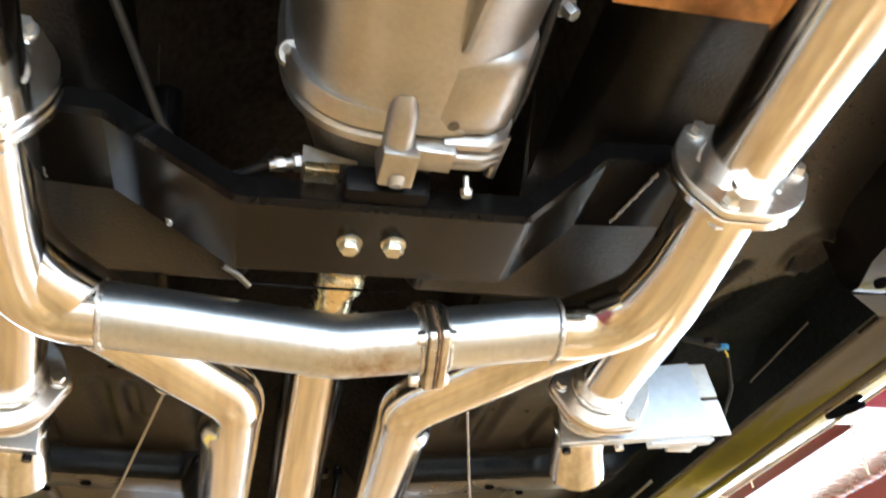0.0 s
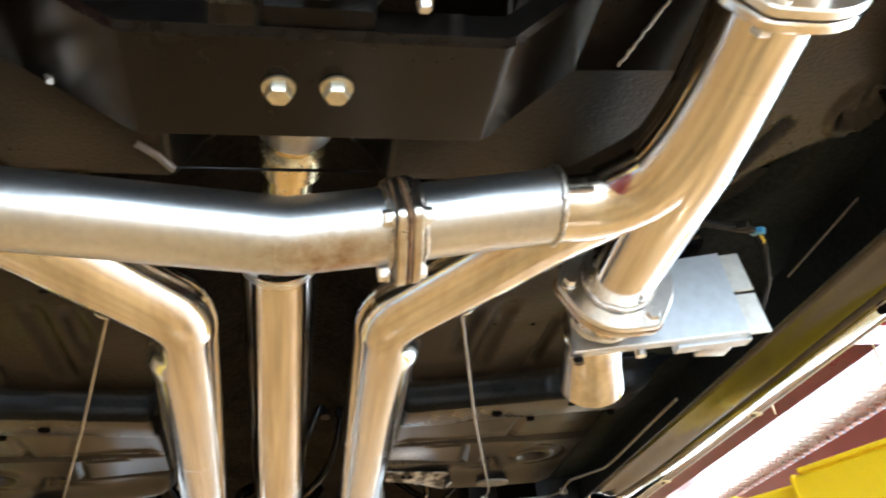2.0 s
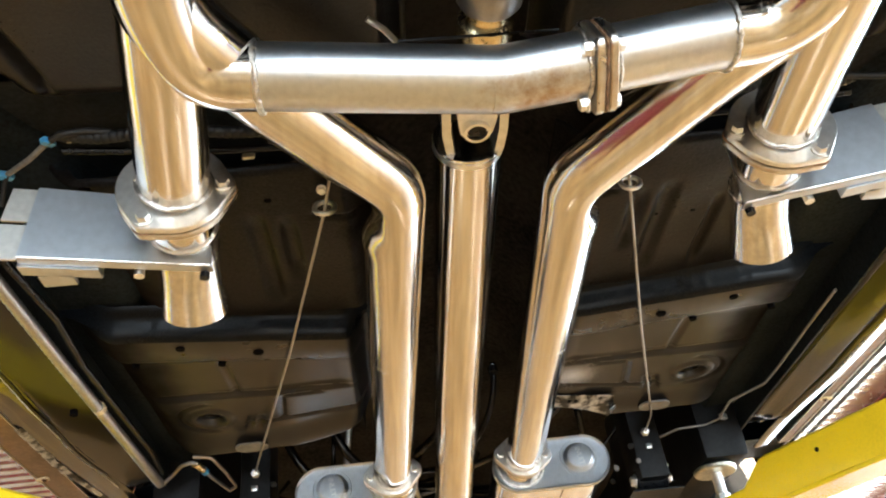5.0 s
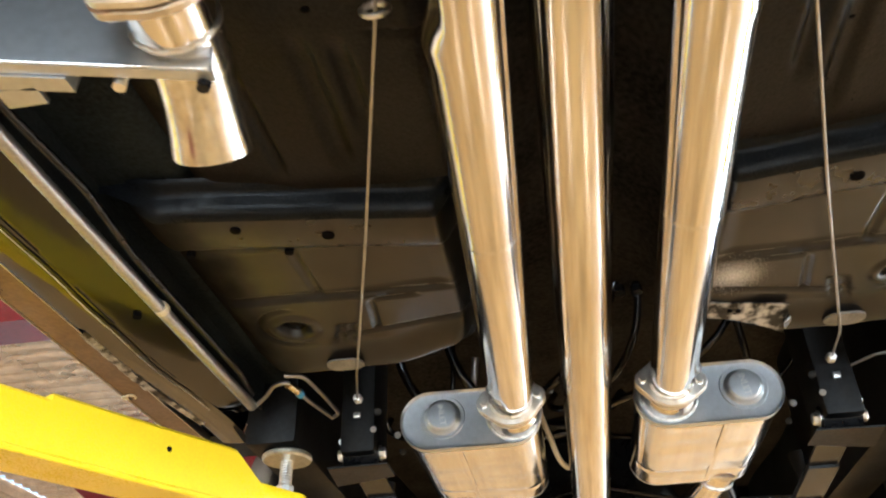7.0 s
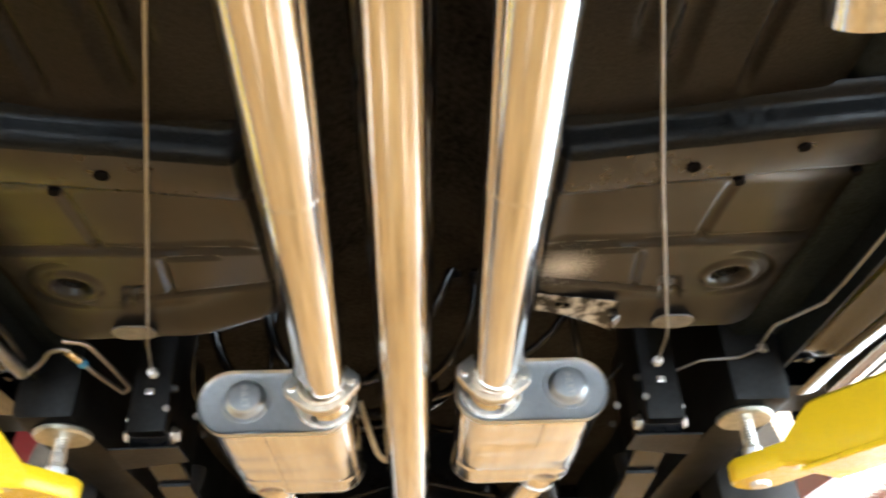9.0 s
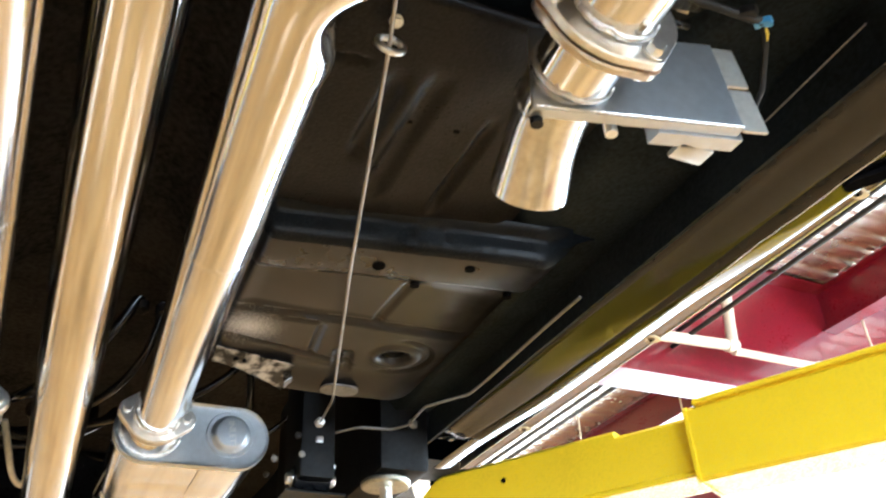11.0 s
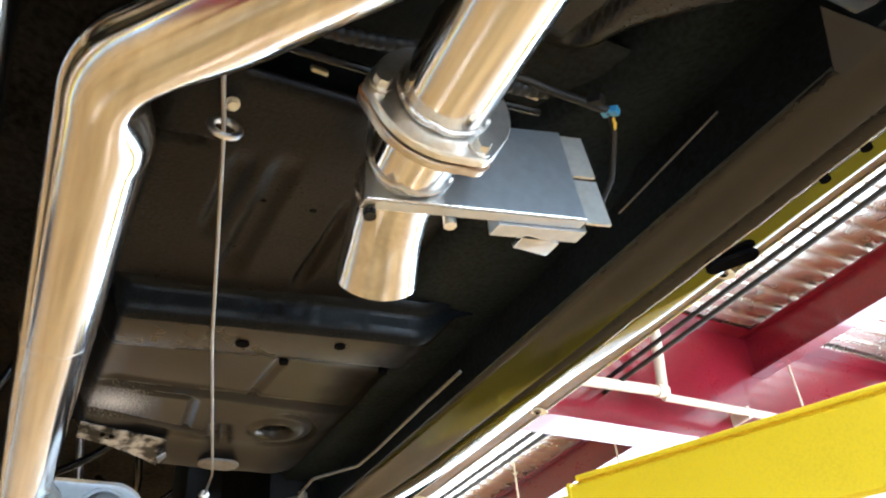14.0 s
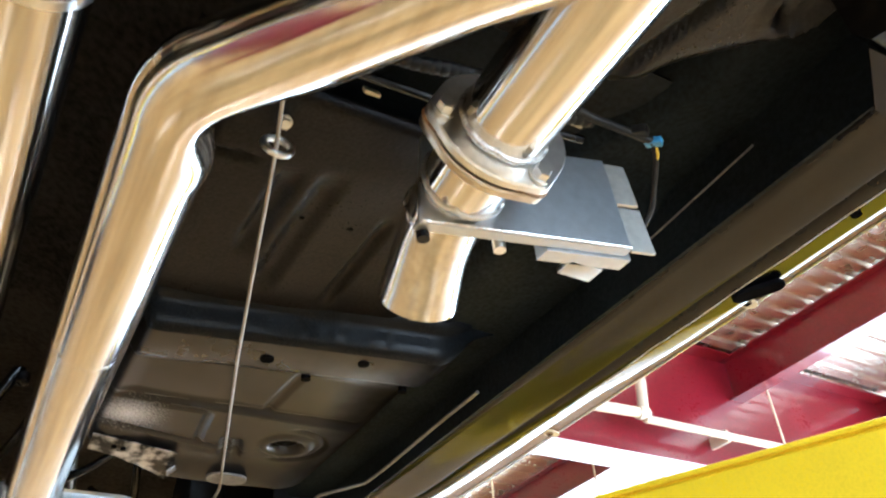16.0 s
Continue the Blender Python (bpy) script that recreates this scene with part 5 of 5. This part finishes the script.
part("housing", Mesh().loft([[(r * math.cos(a), y, 1.67 + r * math.sin(a)) for a in (2 * math.pi * k / 32 for k in range(32))] for y, r in ((2.74, 0.05), (2.78, 0.09), (2.86, 0.14), (2.95, 0.15), (3.03, 0.10))]), SATINBLACK, axle)
part("pinion_yoke", Mesh().rod((0, 2.68, 1.672), (0, 2.76, 1.668), 0.048, 0.04), SATINBLACK, axle)
part("brake_line", Mesh().tube(fillet([(-0.6, 2.86, 1.715), (-0.2, 2.83, 1.72), (0.0, 2.72, 1.74), (0.25, 2.84, 1.72), (0.6, 2.86, 1.715)], 0.05), 0.004, 8, True), SATINBLACK, axle)
part("hose", Mesh().tube(fillet([(-0.10, 2.30, 1.78), (-0.065, 2.40, 1.69), (0.02, 2.55, 1.73), (0.04, 2.75, 1.78)], 0.08), 0.006, 10, True), CREAM, axle, "pale breather hose")
for side in (-1, 1):
    sp = thing("leaf_spring", (side * 0.46, 2.2, 1.67), "gloss black leaf spring under the rear frame", "leaf spring", "leaf springs")
    for k in range(3):
        y0, y1 = 2.17 + 0.17 * k, 3.55 - 0.15 * k
        part("leaf", Mesh().loft([[(side * 0.46 + dx, y, 1.668 - 0.0075 * k - 0.06 * math.sin(math.pi * (y - 2.1) / 1.6) + dz) for dx, dz in ((-0.03, -0.003), (0.03, -0.003), (0.03, 0.003), (-0.03, 0.003))]
                                  for y in (y0 + (y1 - y0) * j / 16 for j in range(17))]), SATINBLACK, sp)
    part("eye", Mesh().rod((side * 0.425, 2.165, 1.672), (side * 0.495, 2.165, 1.672), 0.024, seg=24), SATINBLACK, sp)
    part("eye_bolt", Mesh().hexbolt((side * 0.497, 2.165, 1.672), (side, 0, 0), 0.02, 0.012, 0.016), GALV, sp)
    part("eye_nut", Mesh().hexbolt((side * 0.423, 2.165, 1.672), (-side, 0, 0), 0.02, 0.012, 0.016), GALV, sp)
    part("clamp", slab_box(*sorted((side * 0.42, side * 0.50)), 2.86, 2.98, 1.57, 1.585, 0.003), SATINBLACK, sp)
    wheel = thing("road_wheel", (side * 0.78, 2.92, 1.67), "black rubber tyre on a dark rear wheel", "wheel", "rear wheels")
    ring = [(0.70, 0.20), (0.69, 0.27), (0.71, 0.315), (0.76, 0.33), (0.84, 0.33), (0.89, 0.315), (0.90, 0.27), (0.89, 0.20)]
    part("tyre", Mesh().loft([[(side * x, 2.92 + r * math.cos(a), 1.67 + r * math.sin(a)) for x, r in ring] for a in (2 * math.pi * k / 56 for k in range(57))], closed=False, cap=False), RUBBER, wheel)
    part("rim", Mesh().rod((side * 0.72, 2.92, 1.67), (side * 0.86, 2.92, 1.67), 0.202, seg=40), SATINBLACK, wheel)


# hoses, pipes and cables round the axle
rng = random.Random(4)
for k in range(9):
    x0, x1 = rng.uniform(-0.55, 0.55), rng.uniform(-0.55, 0.55)
    hose = thing("axle_hose", (x0, 2.5, 1.78), "black hose looped above the rear axle", "hose", "axle hoses")
    ya, yb, z = rng.uniform(2.25, 2.5), rng.uniform(2.6, 2.9), rng.uniform(1.76, 1.95)
    part("hose", Mesh().tube(bend((x0, ya, 2.11), (x1, yb, 2.0), (x0 + rng.uniform(-0.1, 0.1), ya + 0.05, z - 0.08), (x1 + rng.uniform(-0.15, 0.15), yb - 0.1, z), 24), rng.choice((0.006, 0.009, 0.012)), 12, True), GLOSS, hose)
    q = Vector((x0, ya, 2.05))
    part("hose_clip", Mesh().rod(q, q + Vector((0, 0.004, 0.02)), 0.0135, seg=14), SATINBLACK, hose)
for side in (-1, 1):
    shock = thing("shock_absorber", (side * 0.36, 2.8, 1.6), "black telescopic shock absorber by the axle", "shock absorber", "shock absorbers")
    part("tube", Mesh().rod((side * 0.36, 2.82, 1.62), (side * 0.30, 2.70, 1.90), 0.030, seg=24), GLOSS, shock)
    part("rod", Mesh().rod((side * 0.30, 2.70, 1.90), (side * 0.27, 2.64, 2.09), 0.009, seg=12), GALV, shock)
    part("lower_eye", Mesh().rod((side * 0.33, 2.82, 1.60), (side * 0.39, 2.82, 1.60), 0.022, seg=18), SATINBLACK, shock)
    part("axle_bracket", slab_box(*sorted((side * 0.40, side * 0.405)), 2.78, 2.96, 1.57, 1.70), SATINBLACK, axle)
    part("bump_stop", Mesh().rod((side * 0.58, 2.90, 1.84), (side * 0.58, 2.90, 1.76), 0.035, 0.022, seg=20), RUBBER, axle)

# ---------------------------------------------------------------- lift
def vehicle_lift(side):
    px, py = side * 1.66, 0.42
    lift = thing("vehicle_lift", (px, py, 0), "vehicle lift column with a yellow enamelled swing arm", "vehicle lift", "vehicle lift columns")
    part("column", slab_box(px - 0.15, px + 0.15, py - 0.18, py + 0.18, 0.02, 3.7, 0.01), DARKRED, lift, "dark red steel column")
    part("base_plate", slab_box(px - 0.28, px + 0.28, py - 0.30, py + 0.30, 0.0, 0.02), RED, lift)
    part("carriage", slab_box(px - 0.19, px + 0.19, py - 0.22, py + 0.22, 1.48, 1.72, 0.01), SATINBLACK, lift)
    e = Vector((side * 0.612, 2.150, 1.582))
    d = Vector((side * 0.50, -0.866, 0))
    n = Vector((-d.y, d.x, 0))
    m = Matrix(((d.x, n.x, 0, e.x), (d.y, n.y, 0, e.y), (0, 0, 1, e.z), (0, 0, 0, 1)))

    def ring(t, w, h0, h1, c=0.006):
        p = e + d * t
        sec = [(-w, h0 + c), (-w + c, h0), (w - c, h0), (w, h0 + c), (w, h1 - c), (w - c, h1), (-w + c, h1), (-w, h1 - c)]
        return [p + n * x + Vector((0, 0, z)) for x, z in sec]
    arm = part("swing_arm", Mesh().loft([ring(0.085, 0.046, -0.030, 0.004), ring(0.155, 0.047, -0.043, 0.056), ring(0.17, 0.047, -0.044, 0.058), ring(0.515, 0.047, -0.044, 0.056), ring(0.518, 0.047, -0.044, 0.046), ring(0.9, 0.047, -0.046, 0.044)]), YELLOW, lift, "yellow enamelled swing arm")
    part("end_eye", Mesh().slab(hull([(0, 0, 0.048), (0.14, 0, 0.044)], 48), m @ Matrix.Translation((0, 0, -0.010)), 0.038, 0.004), YELLOW, arm)
    part("bottom_plate", Mesh().loft([ring(0.12, 0.050, -0.048, -0.040, 0.002), ring(0.9, 0.050, -0.050, -0.041, 0.002)]), YELLOW, arm)
    part("sleeve", Mesh().loft([ring(0.645, 0.058, -0.060, 0.056), ring(1.9, 0.062, -0.064, 0.078)]), YELLOW, arm)
    part("sleeve_edge", Mesh().loft([ring(0.641, 0.060, -0.062, 0.058), ring(0.647, 0.060, -0.062, 0.058)]), YELLOW, arm)
    part("top_lip", Mesh().loft([ring(0.66, 0.064, 0.056, 0.064, 0.002), ring(1.9, 0.068, 0.078, 0.087, 0.002)]), YELLOW, arm)
    for k in range(3):
        w0 = 0.20 + 0.17 * k
        part("weld_run", Mesh().tube([e + d * (w0 + 0.08 * q / 8) + n * (-side * 0.0475) + Vector((0, 0, -0.041)) for q in range(9)], 0.003, 8, True), YELLOW, arm)
    part("pin_hole", Mesh().rod(e + d * 0.30 + n * (-side * 0.0475) + Vector((0, 0, 0.02)), e + d * 0.30 + n * (-side * 0.0455) + Vector((0, 0, 0.02)), 0.005, seg=12), VOID, arm)
    pad = part("lifting_pad", Mesh().tube([(e.x, e.y, 1.664), (e.x, e.y, 1.668), (e.x, e.y, 1.6745), (e.x, e.y, 1.679)], 0.05, 36, True, radii=[0.047, 0.050, 0.050, 0.044]), YELLOWZINC, lift, "plated round lifting pad")
    rad, pts = [], []
    for k in range(41):
        pts.append((e.x, e.y, 1.612 + 0.052 * k / 40))
        rad.append(0.0130 if k % 4 < 2 else 0.0112)
    part("pad_screw", Mesh().tube(pts, 0.018, 24, True, radii=rad), GALV, pad)
    part("pad_sleeve", Mesh().tube([(e.x, e.y, 1.545), (e.x, e.y, 1.549), (e.x, e.y, 1.612), (e.x, e.y, 1.615)], 0.0185, 8, True, radii=[0.016, 0.0185, 0.0185, 0.016]), GALV, pad)
    return lift


for side in (-1, 1):
    vehicle_lift(side)

# ---------------------------------------------------------------- cables and lines
for side in (-1, 1):
    bc = thing("brake_cable", (side * 0.45, 2.1, 1.77), "thin grey handbrake cable strung under the floor", "cable", "handbrake cables")
    bow = 0.012 if side > 0 else 0.0
    part("wire", Mesh().tube(fillet([(side * 0.150, 0.90, 1.752), (side * (0.198 + bow * 1.8), 1.141, 1.757), (side * (0.294 + bow * 1.2), 1.50, 1.742), (side * (0.420 + bow), 1.95, 1.748), (side * 0.457, 2.10, 1.766)], 0.3, 8), 0.0022, 10, True), CABLE, bc)
    end = part("cable_end", Mesh().rod((side * 0.456, 2.092, 1.765), (side * 0.459, 2.122, 1.770), 0.007, seg=14), GALV, bc, "plated cable end fitting")
    part("lock_nut", Mesh().hexbolt((side * 0.457, 2.103, 1.767), (0, -1, -0.15), 0.016, 0.007, 0.0).hexbolt((side * 0.458, 2.113, 1.769), (0, -1, -0.15), 0.018, 0.006, 0.0), GALV, end)
    part("clip", Mesh().box(pose(side * 0.46, 2.112, 1.735, 0, 0, 0), 0.014, 0.006, 0.012, 0.002), GALV, bc)

fl = thing("fuel_line", (0.66, 1.6, 1.76), "bent grey steel fuel line along the sill", "pipe")
part("line", Mesh().tube(fillet([(0.671, 1.50, 1.764), (0.670, 1.60, 1.763), (0.671, 1.80, 1.760), (0.669, 1.873, 1.760), (0.616, 1.952, 1.760), (0.618, 2.010, 1.760), (0.622, 2.049, 1.760), (0.600, 2.081, 1.760), (0.531, 2.089, 1.760), (0.472, 2.171, 1.762)], 0.02), 0.0028, 12, True), OLDLINE, fl)
part("clip", Mesh().box(pose(0.630, 2.046, 1.762, 0, 0, 40), 0.018, 0.012, 0.014, 0.003), GALV, fl)

bl = thing("brake_line", (-0.65, 1.5, 1.735), "grey armoured brake line clipped along the sill", "pipe")
spring_r = [0.0098 + (0.0007 if k % 2 else 0) for k in range(241)]
part("armoured_line", Mesh().tube([(-0.648 + 0.002 * math.sin(3 * y), y, 1.738) for y in (0.2 + 1.83 * k / 240 for k in range(241))], 0.008, 12, True, radii=spring_r), LINE, bl)
part("second_line", Mesh().tube(fillet([(-0.628, 0.2, 1.752), (-0.630, 1.2, 1.752), (-0.622, 1.35, 1.755), (-0.632, 1.5, 1.752), (-0.628, 1.9, 1.752), (-0.640, 2.0, 1.752)], 0.05), 0.006, 12, True), SATINBLACK, bl)
for cy in (1.17, 1.63):
    part("clip", Mesh().tube([(-0.648, cy - 0.006, 1.738), (-0.648, cy + 0.006, 1.738)], 0.0115, 14, True), CREAM, bl, "pale line clip")
part("loop", Mesh().tube(fillet([(-0.642, 2.03, 1.738), (-0.618, 2.02, 1.752), (-0.595, 1.992, 1.760), (-0.565, 1.985, 1.762), (-0.545, 2.06, 1.752), (-0.528, 2.17, 1.758)], 0.03), 0.0042, 12, True), LINE, bl)
part("loop", Mesh().tube(fillet([(-0.565, 1.965, 1.766), (-0.530, 1.975, 1.766), (-0.515, 2.06, 1.760), (-0.508, 2.15, 1.758), (-0.528, 2.17, 1.758)], 0.03), 0.0042, 12, True), LINE, bl)
part("union", Mesh().rod((-0.566, 1.992, 1.760), (-0.556, 2.022, 1.757), 0.0085, seg=14), BRASS, bl, "brass line union")
part("union_nut", Mesh().rod((-0.556, 2.022, 1.757), (-0.553, 2.036, 1.756), 0.0085, seg=14), BLUE, bl, "blue anodised union nut")

for side, pts in ((1, [(0.552, 0.985, 1.772), (0.566, 1.00, 1.762), (0.578, 1.03, 1.73), (0.572, 1.06, 1.70)]), (-1, [(-0.513, 1.010, 1.792), (-0.545, 1.035, 1.788), (-0.583, 1.062, 1.790), (-0.592, 1.085, 1.76)])):
    wl = thing("wiring_loom", pts[0], "black cut-out wiring with a blue plug", "wiring", "cut-out wiring")
    part("sleeve", Mesh().tube(fillet(pts, 0.02), 0.0030, 10, True), RUBBER, wl)
    part("plug", Mesh().box(Matrix.Translation(pts[0]) @ pose(0, 0, 0, 20, 0, side * 30), 0.009, 0.017, 0.008, 0.0015), BLUE, wl, "blue plastic plug")
    if side > 0:
        part("wire", Mesh().tube([pts[0], Vector(pts[0]) * 0.6 + Vector(pts[1]) * 0.4 + Vector((0.003, 0, -0.004)), pts[1]], 0.0016, 8, True), WIRE, wl)
    else:
        part("plug", Mesh().box(Matrix.Translation(pts[2]) @ pose(0, 0, 0, 20, 0, -40), 0.010, 0.018, 0.009, 0.0015), BLUE, wl, "blue plastic plug")
        part("heat_sleeve", Mesh().tube(pts[:3], 0.0036, 10, True), OLDLINE, wl, "grey heat-shrink sleeve")
    part("feed", Mesh().tube(fillet([(side * 0.44, 1.012, 1.802), (side * 0.47, 1.004, 1.800), (side * 0.495, 1.002, 1.795), pts[0]], 0.03), 0.0045, 10, True), RUBBER, wl)
    loom = [(side * (0.20 + 0.30 * k / 100), 1.028 - 0.02 * k / 100 + 0.004 * math.sin(k * 0.09), 1.800 + 0.003 * math.sin(k * 0.13)) for k in range(101)]
    part("loom", Mesh().tube(loom, 0.0075, 10, True, radii=[0.0078 if k % 3 else 0.0066 for k in range(101)]), RUBBER, wl, "ribbed black loom tube")
    part("loom_bar", Mesh().tube(fillet([(side * 0.19, 1.058, 1.797), (side * 0.34, 1.052, 1.797), (side * 0.505, 1.033, 1.797)], 0.05), 0.0045, 10, True), SATINBLACK, wl)
    part("plug_half", Mesh().box(Matrix.Translation(Vector(pts[0]) + Vector((-side * 0.016, 0.0, 0.008))) @ pose(0, 0, 0, 20, 0, side * 30), 0.012, 0.016, 0.010, 0.002), RUBBER, wl)
